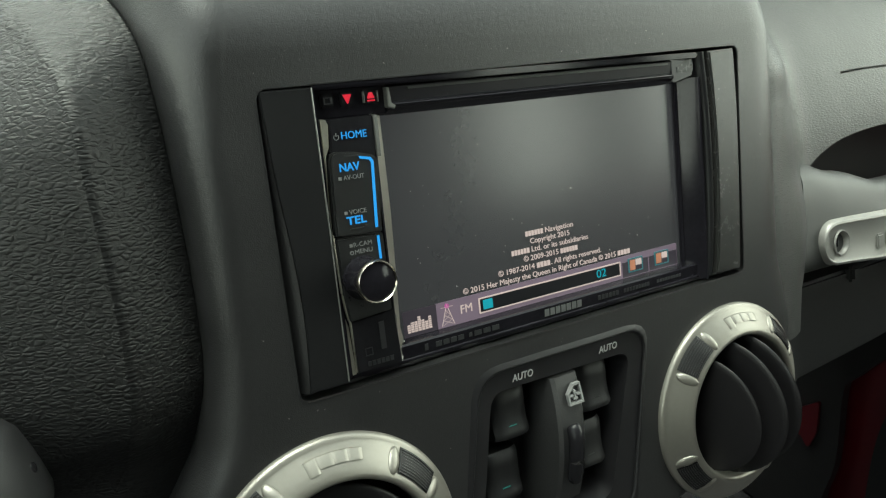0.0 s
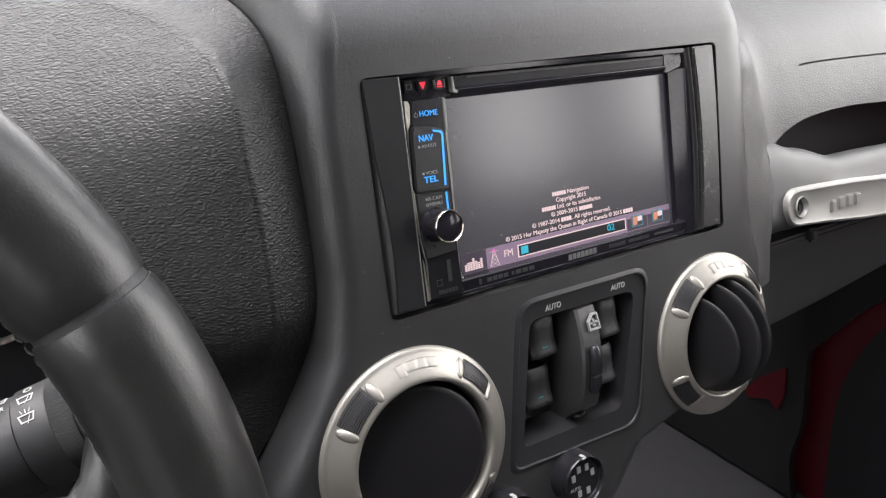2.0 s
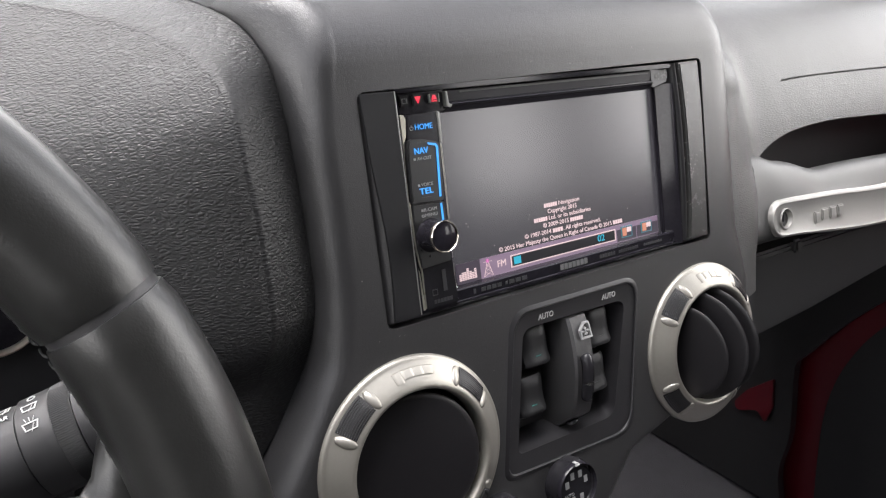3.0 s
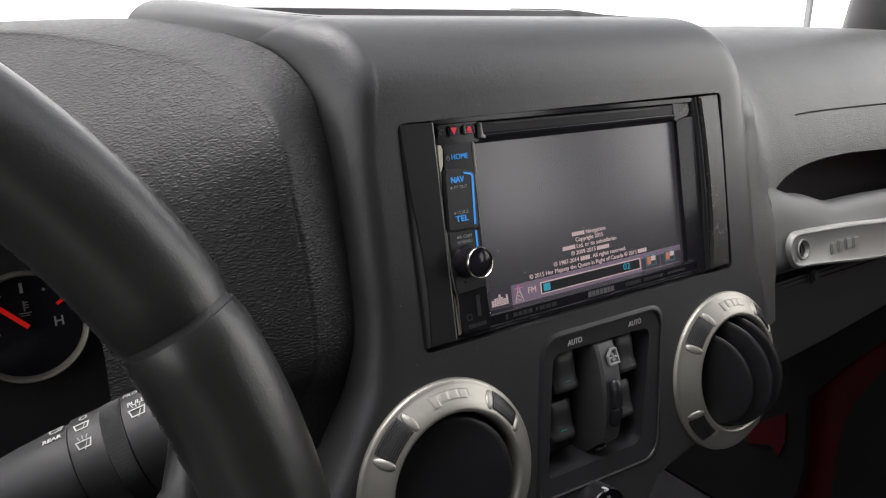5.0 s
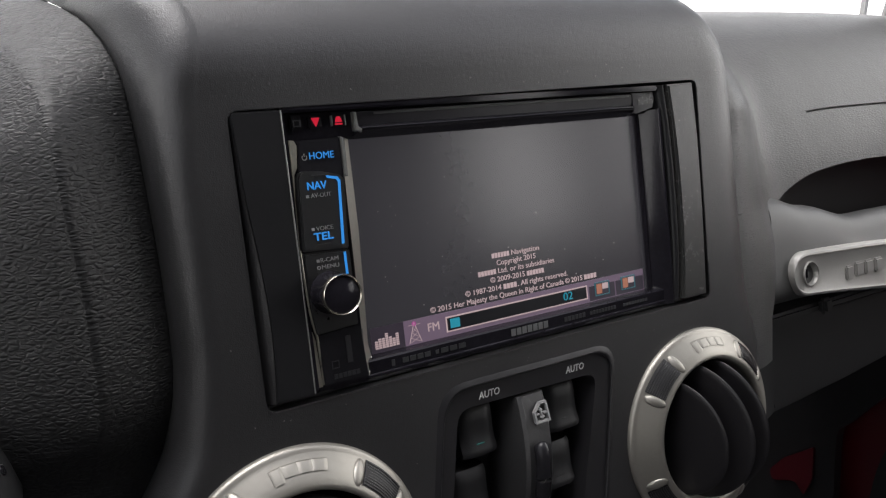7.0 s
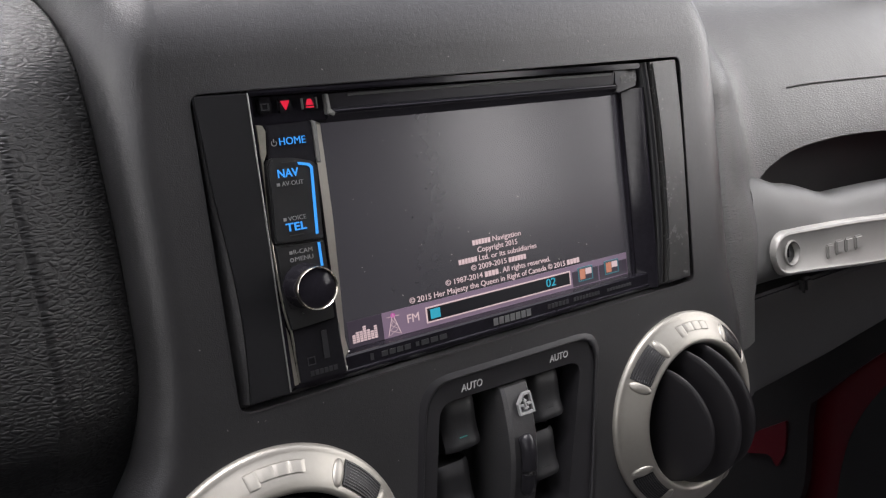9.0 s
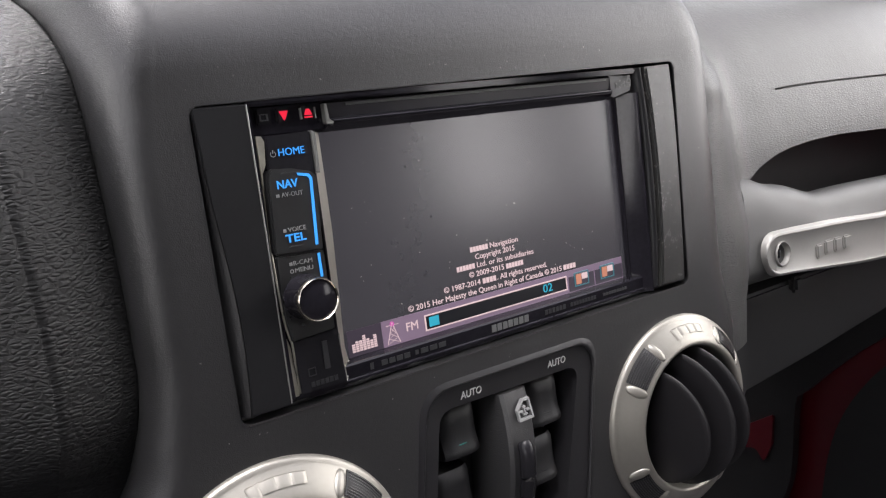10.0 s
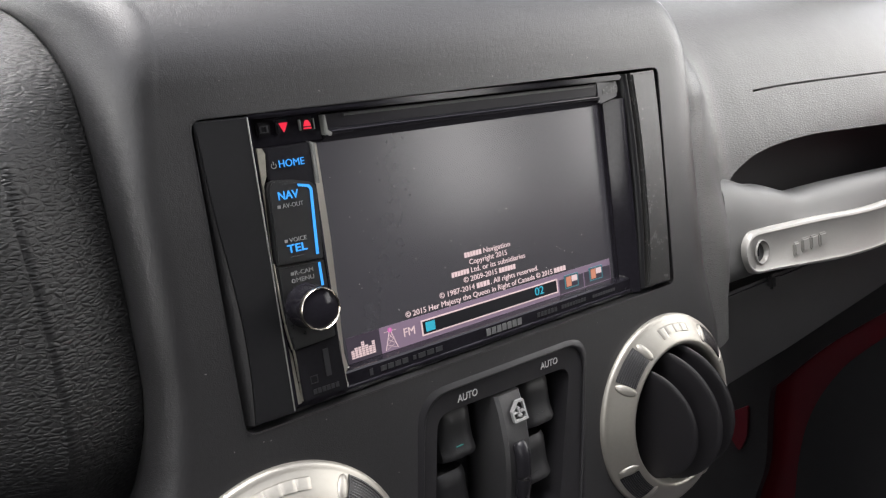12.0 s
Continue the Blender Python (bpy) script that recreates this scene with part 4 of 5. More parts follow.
# ---- instrument hood ----
EDGE = [(-0.190, 0.030, 0.90), (-0.187, 0.027, 0.945), (-0.179, 0.024, 0.985), (-0.158, 0.021, 1.014), (-0.1426, 0.0185, 1.038), (-0.1375, 0.014, 1.0553), (-0.1353, 0.013, 1.07), (-0.1348, 0.013, 1.0996), (-0.1354, 0.0138, 1.1285),
        (-0.136, 0.0165, 1.1502), (-0.1375, 0.0225, 1.1688), (-0.1431, 0.0375, 1.1853), (-0.1548, 0.064, 1.1996), (-0.1686, 0.101, 1.212), (-0.1779, 0.128, 1.2199), (-0.2305, 0.20, 1.2335), (-0.52, 0.26, 1.232)]
CREASE = [(-0.216, 0.03, 0.9), (-0.21, 0.028, 0.945), (-0.2, 0.026, 0.985), (-0.1784, 0.0225, 1.0146), (-0.1636, 0.017, 1.0369), (-0.1605, 0.0065, 1.0516), (-0.1587, 0.002, 1.0657), (-0.1587, 0.0005, 1.0987), (-0.1601, 0.001, 1.1262),
          (-0.1604, 0.0045, 1.1466), (-0.1619, 0.0155, 1.1615), (-0.1684, 0.033, 1.1746), (-0.1834, 0.0555, 1.1888), (-0.2111, 0.08, 1.201), (-0.2406, 0.099, 1.2081), (-0.3394, 0.125, 1.2134), (-0.52, 0.14, 1.21)]
BROW = [(-0.25, 0.045, 0.90), (-0.245, 0.042, 0.945), (-0.238, 0.040, 0.985), (-0.236, 0.040, 1.005), (-0.234, 0.040, 1.02), (-0.232, 0.040, 1.045), (-0.231, 0.040, 1.07), (-0.232, 0.041, 1.09), (-0.234, 0.043, 1.103),
        (-0.238, 0.046, 1.115), (-0.244, 0.049, 1.125), (-0.252, 0.053, 1.133), (-0.264, 0.058, 1.140), (-0.28, 0.064, 1.144), (-0.31, 0.074, 1.147), (-0.38, 0.085, 1.149), (-0.52, 0.095, 1.146)]


def hood():
    def between(a, b, f, lift=0.0):
        return [tuple(Vector(p).lerp(Vector(q), f) + Vector((0, -lift, lift * 0.5 * smooth((p[2] - 1.15) / 0.03)))) for p, q in zip(a, b)]

    near, deep = between(CREASE, BROW, 0.4, 0.0005), between(CREASE, BROW, 0.75, 0.001)
    tuck = [(x + 0.0022, y + 0.004, z - 0.0012 * smooth((z - 1.16) / 0.03)) for x, y, z in EDGE]
    rows = [tuck, EDGE, between(EDGE, CREASE, 0.10, 0.0006), between(EDGE, CREASE, 0.50, 0.0010), between(EDGE, CREASE, 0.84, 0.0010), between(CREASE, near, 0.01, 0.0004), between(CREASE, near, 0.16, 0.0002), near, deep, BROW]
    t = thing("instrument_hood", (-0.37, 0.06, 0.91), "black leather-grained vinyl hood around the instruments", "instrument hood")
    part("outer_skin", sheet(rows, 260, 84), HOOD, t, "leather-grained vinyl skin with a soft crease", 70)
    bm = sheet(rows, 260, 84)
    skin = bm.faces[:]
    made = bmesh.ops.extrude_edge_only(bm, edges=[e for e in bm.edges if e.is_boundary])["geom"]
    for v in (g for g in made if isinstance(g, bmesh.types.BMVert)):
        inner = v.co.x < -0.222 and v.co.z < 1.16
        if inner:
            v.co.y = max(v.co.y + 0.01, 0.16)
            v.co.x += 0.024 * smooth((v.co.x + 0.29) / 0.04)
        else:
            v.co += Vector((0.03, 0.02, -0.02))
    bmesh.ops.delete(bm, geom=skin, context="FACES")
    part("lining", bm, DARK, t, "smooth black inner lining", 70)
    return t


hood()


# ---- instruments ----
def shroud():
    bm = prism(rounded([(-0.56, 0.93), (-0.195, 0.93), (-0.195, 1.175), (-0.56, 1.175)], 0.03), 0.1445, 0.17)
    return solo("instrument_panel", bm, DARK, (-0.37, 0.155, 0.93), "matte black plastic instrument panel inside the hood", "instrument panel", "", "structure")


shroud()


def gauge(x, z, radius, label):
    c = Vector((x, 0.137, z))
    t = thing("gauge", c + Vector((0, 0.0075, -radius)), label, "gauge", "instrument gauges")
    face = part("dial", lathe([(0, -0.0050), (radius * 0.95, -0.0050), (radius * 0.95, -0.0075), (0, -0.0075)], c, segs=64), GLOSS, t, "black dial")
    part("bezel", lathe([(radius * 0.92, -0.004), (radius * 0.93, 0.0022), (radius * 0.97, 0.004), (radius, 0.002), (radius * 1.01, -0.0075), (radius * 0.92, -0.0075)], c, segs=72, closed=True), RIMS, t, "chrome bezel")
    return t, face, c


t, face, c = gauge(-0.248, 1.0755, 0.0270, "round chrome-ringed temperature gauge with a red needle near cold")


def tick(parent, c, angle, r0, r1, wide, mat, name="tick"):
    a = radians(angle)
    out, side = Vector((math.cos(a), 0, math.sin(a))), Vector((-math.sin(a), 0, math.cos(a)))
    p = [c + out * r0 - side * wide, c + out * r1 - side * wide, c + out * r1 + side * wide, c + out * r0 + side * wide]
    return part(name, prism([(q.x, q.z) for q in p], c.y + 0.0038, c.y + 0.005), mat, parent)


for a, mat in ((150, PALE), (90, PALE), (30, NEEDLE)):
    tick(face, c, a, 0.0165, 0.0215, 0.0007, mat)
for a in (120, 60):
    tick(face, c, a, 0.0185, 0.0198, 0.0006, PALE)
tick(t, c + Vector((0, -0.002, 0)), 134, -0.0005, 0.0165, 0.0011, NEEDLE, "needle")
part("printed_word", lettering("C", 0.0068, c.x - 0.0140, c.y + 0.0046, c.z - 0.0005, bold=0.0001), PALE, face)
part("printed_word", lettering("H", 0.0068, c.x + 0.0140, c.y + 0.0046, c.z - 0.0005, bold=0.0001), PALE, face)
sym = box(c.x - 0.0004, c.x + 0.0004, c.y + 0.0040, c.y + 0.005, c.z + 0.0075, c.z + 0.0125)
for k in range(3):
    box(c.x, c.x + 0.0020, c.y + 0.0040, c.y + 0.005, c.z + 0.0088 + 0.0013 * k, c.z + 0.0093 + 0.0013 * k, into=sym)
box(c.x - 0.0028, c.x + 0.0028, c.y + 0.0040, c.y + 0.005, c.z + 0.0062, c.z + 0.0067, into=sym)
box(c.x - 0.0020, c.x + 0.0020, c.y + 0.0040, c.y + 0.005, c.z + 0.0050, c.z + 0.0055, into=sym)
part("coolant_symbol", sym, GREY, face)
t2, face2, c2 = gauge(-0.334, 1.1055, 0.0535, "large round chrome-ringed dial beside the temperature gauge")
for k in range(13):
    tick(face2, c2, 220 - 260 * k / 12, 0.040 if k % 2 == 0 else 0.043, 0.0475, 0.0008, PALE)
tick(t2, c2 + Vector((0, -0.002, 0)), 215, -0.004, 0.040, 0.0013, NEEDLE, "needle")
solo("trip_button", lathe([(0, 0.010), (0.0055, 0.0095), (0.0065, 0.0075), (0.0068, -0.004), (0, -0.004)], (-0.284, 0.1405, 1.052), segs=32), DARK, (-0.284, 0.1445, 1.045), "small round black trip button on the instrument panel", "button")


# ---- steering wheel ----
HUB, RIM, GRIP, LEAN = Vector((-0.3915, -0.0876, 1.0268)), 0.1767, 0.0166, 6.6
WHEEL_TURN = Matrix.Translation(HUB) @ Matrix.Rotation(radians(-LEAN), 4, "X")


def rim_arc(a0, a1, thick, mat_name=""):
    """A stretch of the rim between two angles, counted from the right-hand side upwards."""
    bm, rings, n, sides = bmesh.new(), [], max(6, int((a1 - a0) / 1.5)), 28
    for k in range(n + 1):
        a = radians(a0 + (a1 - a0) * k / n)
        end = min(k, n - k)
        r = thick * (0.945 if end == 0 else 0.997 if end == 1 else 1.0)
        out = Vector((math.cos(a), 0, math.sin(a)))
        rings.append([bm.verts.new(out * (RIM + r * 1.0 * math.cos(2 * math.pi * s / sides)) + Vector((0, 1.04 * r * math.sin(2 * math.pi * s / sides), 0))) for s in range(sides)])
    for p, q in zip(rings, rings[1:]):
        for s in range(sides):
            bm.faces.new((p[s], p[(s + 1) % sides], q[(s + 1) % sides], q[s]))
    bm.faces.new(rings[0])
    bm.faces.new(rings[-1])
    bmesh.ops.transform(bm, matrix=WHEEL_TURN, verts=bm.verts)
    return bm


def stitches(a0, a1, count):
    bm = bmesh.new()
    for k in range(count):
        a = radians(a0 + (a1 - a0) * k / count)
        out, side = Vector((math.cos(a), 0, math.sin(a))), Vector((-math.sin(a), 0, math.cos(a)))
        p = out * (RIM - GRIP * 0.995)
        for s in (-1, 1):
            joined(bm, tube([p + Vector((0, s * 0.0018, 0)) + out * 0.0004, p + Vector((0, s * 0.0008, 0)) - out * 0.0001 + side * 0.0012, p + out * 0.0003 + side * 0.0024], 0.0003, 5, 3))
    bmesh.ops.transform(bm, matrix=WHEEL_TURN, verts=bm.verts)
    return bm


wheel = thing("steering_wheel", HUB, "black leather-wrapped steering wheel with stitched seams", "steering wheel")
SEAM = 24.0
for a0, a1 in ((SEAM + 0.4, 180 - SEAM - 0.4), (-SEAM + 0.4, SEAM - 0.4), (180 - SEAM + 0.4, 180 + SEAM - 0.4), (180 + SEAM + 0.4, 360 - SEAM - 0.4)):
    part("leather_section", rim_arc(a0, a1, GRIP), WHEEL, wheel, "smooth black leather section of the rim", 50)
part("rim_core", rim_arc(0, 360, GRIP * 0.90), DARK, wheel)
part("stitching", stitches(-28, 130, 120), THREAD, wheel, "black lacing along the inner side of the rim")
for s in (1, -1):
    spoke = bmesh.new()
    rows = []
    for k in range(29):
        f = k / 28
        x = 0.070 + 0.095 * f
        # the upper edge sinks towards the rim and ends in a tight fillet
        top = 0.028 + 0.29 * max(0.0, 0.1476 - x) + 0.016 * (max(0.0, x - 0.1476) / 0.0080) ** 2
        low = -0.046 - 0.020 * max(0.0, f - 0.6)
        y = -0.004 + 0.010 * f
        row = []
        for q in range(20):
            b = 2 * math.pi * q / 20
            row.append(spoke.verts.new((s * x, y + 0.011 * (1 - 0.25 * f) * math.sin(b), 0.5 * (top + low) + 0.5 * (top - low) * math.copysign(abs(math.cos(b)) ** 0.7, math.cos(b)))))
        rows.append(row)
    for p, q in zip(rows, rows[1:]):
        for j in range(20):
            spoke.faces.new((p[j], p[(j + 1) % 20], q[(j + 1) % 20], q[j]))
    spoke.faces.new(rows[0])
    spoke.faces.new(rows[-1])
    bmesh.ops.transform(spoke, matrix=WHEEL_TURN, verts=spoke.verts)
    part("spoke", spoke, WHEEL, wheel, angle=60)
boss = lathe([(0, 0.012), (0.05, 0.010), (0.075, 0.0), (0.082, -0.015), (0.06, -0.05), (0.04, -0.06), (0, -0.06)], (0, 0, 0), segs=48)
bmesh.ops.transform(boss, matrix=WHEEL_TURN, verts=boss.verts)
part("hub_pad", boss, DARK, wheel)
solo("steering_column", tube([tuple(HUB + Vector((0, 0.055, -0.004))), tuple(HUB + Vector((0, 0.13, -0.012))), tuple(HUB + Vector((0, 0.24, -0.03)))], 0.048, 24, 12), DARK, HUB + Vector((0, 0.22, -0.07)), "black plastic steering column cover", "steering column")


# ---- wiper stalk ----
def stalk():
    root = Vector((-0.352, 0.066, 1.0022))
    tip = Vector((-0.1795, 0.008, 1.0517)).lerp(root, 0.05)
    t = thing("wiper_stalk", root, "black wiper stalk with white symbols and a ribbed twist collar", "control stalk")
    axis = (root - tip).normalized()
    turn = axis.to_track_quat("Y", "Z").to_matrix().to_4x4()

    def ringed(profile, segs=48):
        """(distance from the tip, radius) pairs turned round the stalk."""
        return lathe([(r, -d) for d, r in profile], tip, turn, segs)

    part("arm", ringed([(0.061, 0.0), (0.061, 0.0182), (0.069, 0.0186), (0.081, 0.0178), (0.106, 0.0147), (0.141, 0.0122), (0.166, 0.0115), (0.166, 0)]), STALK, t)
    part("twist_collar", ringed([(0.0605, 0), (0.0605, 0.0188), (0.0600, 0.0192), (0.0490, 0.0193), (0.0485, 0.0190), (0.0485, 0)]), STALK, t, "twist collar with symbols")
    ribs = bmesh.new()
    for k in range(150):
        a = 2 * math.pi * k / 150
        p = [tip + axis * d + turn.to_3x3() @ Vector((r * math.cos(a), 0, r * math.sin(a))) for d, r in ((0.0482, 0.0192), (0.0412, 0.0194))]
        joined(ribs, tube(p, 0.00030, 4, 1))
    collar = part("ribbed_collar", ringed([(0.0484, 0), (0.0484, 0.0190), (0.0408, 0.0192), (0.0408, 0)]), STALK, t, "finely ribbed black collar")
    part("ribs", ribs, STALK, collar)
    cap = part("end_cap", ringed([(0.0402, 0), (0.0402, 0.0198), (0.010, 0.0197), (0.004, 0.0180), (0.0005, 0.0135), (-0.0008, 0.006), (-0.001, 0)]), STALK, t, "rounded end cap")
    part("cap_dimple", lathe([(0, 0.0014), (0.0016, 0.0012), (0.0018, 0.0), (0, 0)], tip, turn, 16), KEY, cap)

    def on_side(bm_words, d, angle, r):
        """Lays flat print, drawn round the origin, on the stalk's side."""
        out = turn.to_3x3() @ Vector((math.cos(radians(angle)), 0, math.sin(radians(angle))))
        right = -axis
        up = out.cross(right)
        m = Matrix((right, -out, up)).transposed().to_4x4()
        bmesh.ops.transform(bm_words, matrix=Matrix.Translation(tip + axis * d + out * r) @ m, verts=bm_words.verts)
        return bm_words

    def wiper_mark(big=1.0, wash=False):
        bm = frame_of([(-0.0022 * big, 0), (0.0022 * big, 0), (0.0030 * big, 0.0030 * big), (-0.0030 * big, 0.0030 * big)], [(-0.0018 * big, 0.0004), (0.0018 * big, 0.0004), (0.0024 * big, 0.0026 * big), (-0.0024 * big, 0.0026 * big)], -0.0001, 0.0001)
        joined(bm, tube([(0, 0, -0.0006), (0.0012 * big, 0, 0.0022 * big)], 0.0002, 4, 1))
        if wash:
            for k in (-1, 0, 1):
                joined(bm, tube([(0.0012 * k, 0, 0.0034 * big), (0.0018 * k, 0, 0.0048 * big)], 0.0002, 4, 1))
        return bm

    collar_face = 128
    part("white_mark", on_side(lettering("REAR", 0.0029, 0, 0, 0, bold=0.00004), 0.0660, collar_face - 15, 0.0188), PALE, t)
    part("white_mark", on_side(wiper_mark(0.9), 0.0650, collar_face - 27, 0.0188), PALE, t)
    part("white_mark", on_side(lettering("O", 0.0042, 0, 0, 0, bold=0.00005), 0.0545, collar_face - 28, 0.0195), PALE, t)
    part("white_mark", on_side(wiper_mark(), 0.0548, collar_face - 8, 0.0195), PALE, t)
    part("white_mark", on_side(wiper_mark(1.0, True), 0.0548, collar_face + 16, 0.0195), PALE, t)
    part("white_mark", on_side(lettering("FRONT", 0.0030, 0, 0, 0, bold=0.00005), 0.0345, collar_face - 30, 0.0200), PALE, t)
    part("white_mark", on_side(lettering("PULL", 0.0030, 0, 0, 0, bold=0.00005), 0.0345, collar_face - 10, 0.0200), PALE, t)
    part("white_mark", on_side(wiper_mark(1.1, True), 0.0345, collar_face + 8, 0.0200), PALE, t)
    part("white_paddle", on_side(prism(rounded([(-0.0016, -0.0065), (0.0016, -0.0065), (0.0016, 0.0065), (-0.0016, 0.0065)], 0.0015), -0.0006, 0.0006), 0.0245, collar_face - 14, 0.0198), GREY, cap, "pale level mark")
    return t


stalk()


# ---- passenger side of the dashboard ----
def pad():
    profile = [(0.046, 1.000), (0.042, 1.03), (0.040, 1.06), (0.041, 1.085), (0.0425, 1.105), (0.046, 1.125), (0.050, 1.1405), (0.057, 1.157), (0.069, 1.175), (0.086, 1.192),
               (0.112, 1.2065), (0.16, 1.2205), (0.24, 1.237), (0.34, 1.252)]
    stations = [0.141, 0.146, 0.153, 0.164, 0.178, 0.195, 0.215, 0.25, 0.32, 0.45, 0.62, 0.78]

    def place(x, y, z):
        high = smooth((z - 1.14) / 0.05)
        f = smooth((x - 0.141 - 0.006 * (1 - high)) / 0.075)
        start = 0.012 + high * (0.62 * (y - 0.012))
        lift = 0.006 * math.exp(-((x - 0.19) / 0.03) ** 2) * smooth((1.10 - z) / 0.05)
        end = y + 0.10 * smooth((x - 0.45) / 0.4) * 0.4
        return x, start + (end - start) * f - lift, z - high * 0.004 * (1 - smooth((x - 0.141) / 0.075))

    net = [[place(x, y, z) for y, z in profile] for x in stations]
    bm = sheet(net, 96, 110)
    rim = [e for e in bm.edges if e.is_boundary]
    made = bmesh.ops.extrude_edge_only(bm, edges=rim)["geom"]
    back = [g for g in made if isinstance(g, bmesh.types.BMVert)]
    for v in back:
        v.co.y = 0.36
        v.co.z = min(v.co.z, 1.19)
    bmesh.ops.contextual_create(bm, geom=[e for e in bm.edges if e.is_boundary])
    t = thing("passenger_dash_pad", (0.45, 0.2, 1.0), "dark grey fine-grained vinyl dash pad on the passenger side", "dash pad")
    ob = part("skin", bm, PAD, t, "fine-grained grey vinyl skin", 50)
    random.seed(3)
    fold = [place(0.1440 + random.uniform(-0.0004, 0.0004), 0.04, 1.03 + 0.0016 * k) for k in range(98)]
    part("seam_fold", tube([(x, y - 0.0004, z) for x, y, z in fold], 0.0011, 8, 380, lambda f: 0.75 + 0.35 * math.sin(f * 431) * math.sin(f * 173 + 1)), PAD, t, "wrinkled fold of vinyl beside the stack", 80)
    curve = [spline([(0.2200, 1.0835, 0), (0.236, 1.0905, 0), (0.262, 1.0965, 0), (0.315, 1.0995, 0), (0.40, 1.0965, 0), (0.50, 1.093, 0), (0.66, 1.088, 0)], k / 24) for k in range(25)]
    well = [(p.x, p.y) for p in curve] + [(0.70, 1.05), (0.70, 0.98), (0.172, 0.98), (0.176, 1.024), (0.186, 1.034), (0.193, 1.053), (0.200, 1.070), (0.2100, 1.0805)]
    groove = [spline([(0.262, 1.1335, 0), (0.30, 1.1345, 0), (0.40, 1.1340, 0), (0.55, 1.132, 0), (0.70, 1.13, 0)], k / 16) for k in range(17)]
    line = [(p.x, p.y + 0.0007) for p in groove] + [(p.x, p.y - 0.0007) for p in reversed(groove)]
    return cut(ob, [prism(well, -0.05, 0.24), prism(line, 0.0, 0.056)])


pad()


def grab_handle():
    t = thing("grab_handle", (0.42, 0.06, 1.02), "long passenger grab handle with a satin silver lock plate", "grab handle")
    # bar: sections from its root beside the stack to the far end
    bm, rows = bmesh.new(), []
    for k in range(61):
        f = k / 60
        x = 0.180 + 0.516 * f
        top = 1.0860 - 0.0075 * smooth((x - 0.190) / 0.045) - 0.012 * smooth((x - 0.232) / 0.055) - 0.006 * smooth((x - 0.3) / 0.2)
        low = 1.024 - 0.012 * smooth((x - 0.21) / 0.2)
        y = 0.0235 - 0.0015 * smooth((x - 0.19) / 0.04) - 0.006 * math.sin(math.pi * min(1, f)) + 0.02 * f
        section = [(y + 0.030, low + 0.002), (y + 0.014, low), (y + 0.004, low + 0.003), (y, low + 0.010), (y + 0.001, low + 0.024), (y + 0.004, top - 0.016), (y + 0.009, top - 0.005), (y + 0.018, top), (y + 0.034, top - 0.003)]
        points = [spline([(a, b, 0) for a, b in section], j / 32) for j in range(33)]
        rows.append([bm.verts.new((x + 0.40 * (p.y - 1.035) * max(0.0, 1 - f * 9), p.x, p.y)) for p in points])
    for p, q in zip(rows, rows[1:]):
        for j in range(33):
            bm.faces.new((p[j], p[(j + 1) % 33], q[(j + 1) % 33], q[j]))
    bm.faces.new(rows[0])
    bm.faces.new(rows[-1])
    part("bar", bm, BAR, t, "smooth dark grey moulded bar", 50)
    plate, rows = bmesh.new(), []
    for k in range(91):
        f = k / 90
        x = 0.2005 + 0.46 * f ** 2.6
        round_end = math.sqrt(max(0.0, 1 - (1 - min(1, (x - 0.2005) / 0.0135)) ** 2))
        mid = 1.0412 - 0.010 * smooth((x - 0.2005) / 0.165) - 0.004 * (x - 0.2005) / 0.46
        half = 0.0128 + 0.0022 * smooth((x - 0.2005) / 0.1)
        half *= max(0.02, round_end)
        far = (x - 0.2005) / 0.46
        y = 0.0205 - 0.004 * smooth((x - 0.2005) / 0.05) - 0.004 * math.sin(math.pi * far) + 0.018 * far
        section = [(y + 0.006, -half), (y + 0.0010, -half), (y - 0.0006, -half * 0.95), (y - 0.0010, -half * 0.86), (y - 0.0002, -half * 0.76), (y - 0.0002, half * 0.74), (y - 0.0008, half * 0.84), (y - 0.0004, half * 0.93), (y + 0.0010, half), (y + 0.006, half)]
        rows.append([plate.verts.new((x, a, mid + b)) for a, b in section])
    for p, q in zip(rows, rows[1:]):
        for j in range(10):
            plate.faces.new((p[j], p[(j + 1) % 10], q[(j + 1) % 10], q[j]))
    plate.faces.new(rows[0])
    plate.faces.new(rows[-1])
    pl = part("plate", plate, PLATE, t, "satin silver plate", 40)
    c = Vector((0.2155, 0.0190, 1.0408))
    cut(pl, [lathe([(0, -0.009), (0.0066, -0.009), (0.0066, 0.006), (0, 0.006)], c, segs=36)])
    lock = part("lock", lathe([(0.0074, -0.0010), (0.0072, -0.0002), (0.0067, -0.0001), (0.0063, -0.0008), (0.0060, -0.0060), (0.0040, -0.0064), (0.0036, -0.0045), (0, -0.0045)], c, Matrix.Rotation(radians(4), 4, "Z"), 36), PLATE, pl, "round key lock")
    part("key_slot", box(c.x - 0.0006, c.x + 0.0006, c.y + 0.0030, c.y + 0.0045, c.z - 0.0026, c.z + 0.0026), GLOSS, pl)
    for x0, x1, z0 in ((0.2440, 0.2505, 1.0322), (0.2530, 0.2612, 1.0330), (0.2632, 0.2714, 1.0327), (0.2734, 0.2816, 1.0324)):
        part("embossed_bar", box(x0, x1, 0.0154, 0.0180, z0, z0 + 0.0085, 0.0010), PLATE, pl)
    return t


grab_handle()
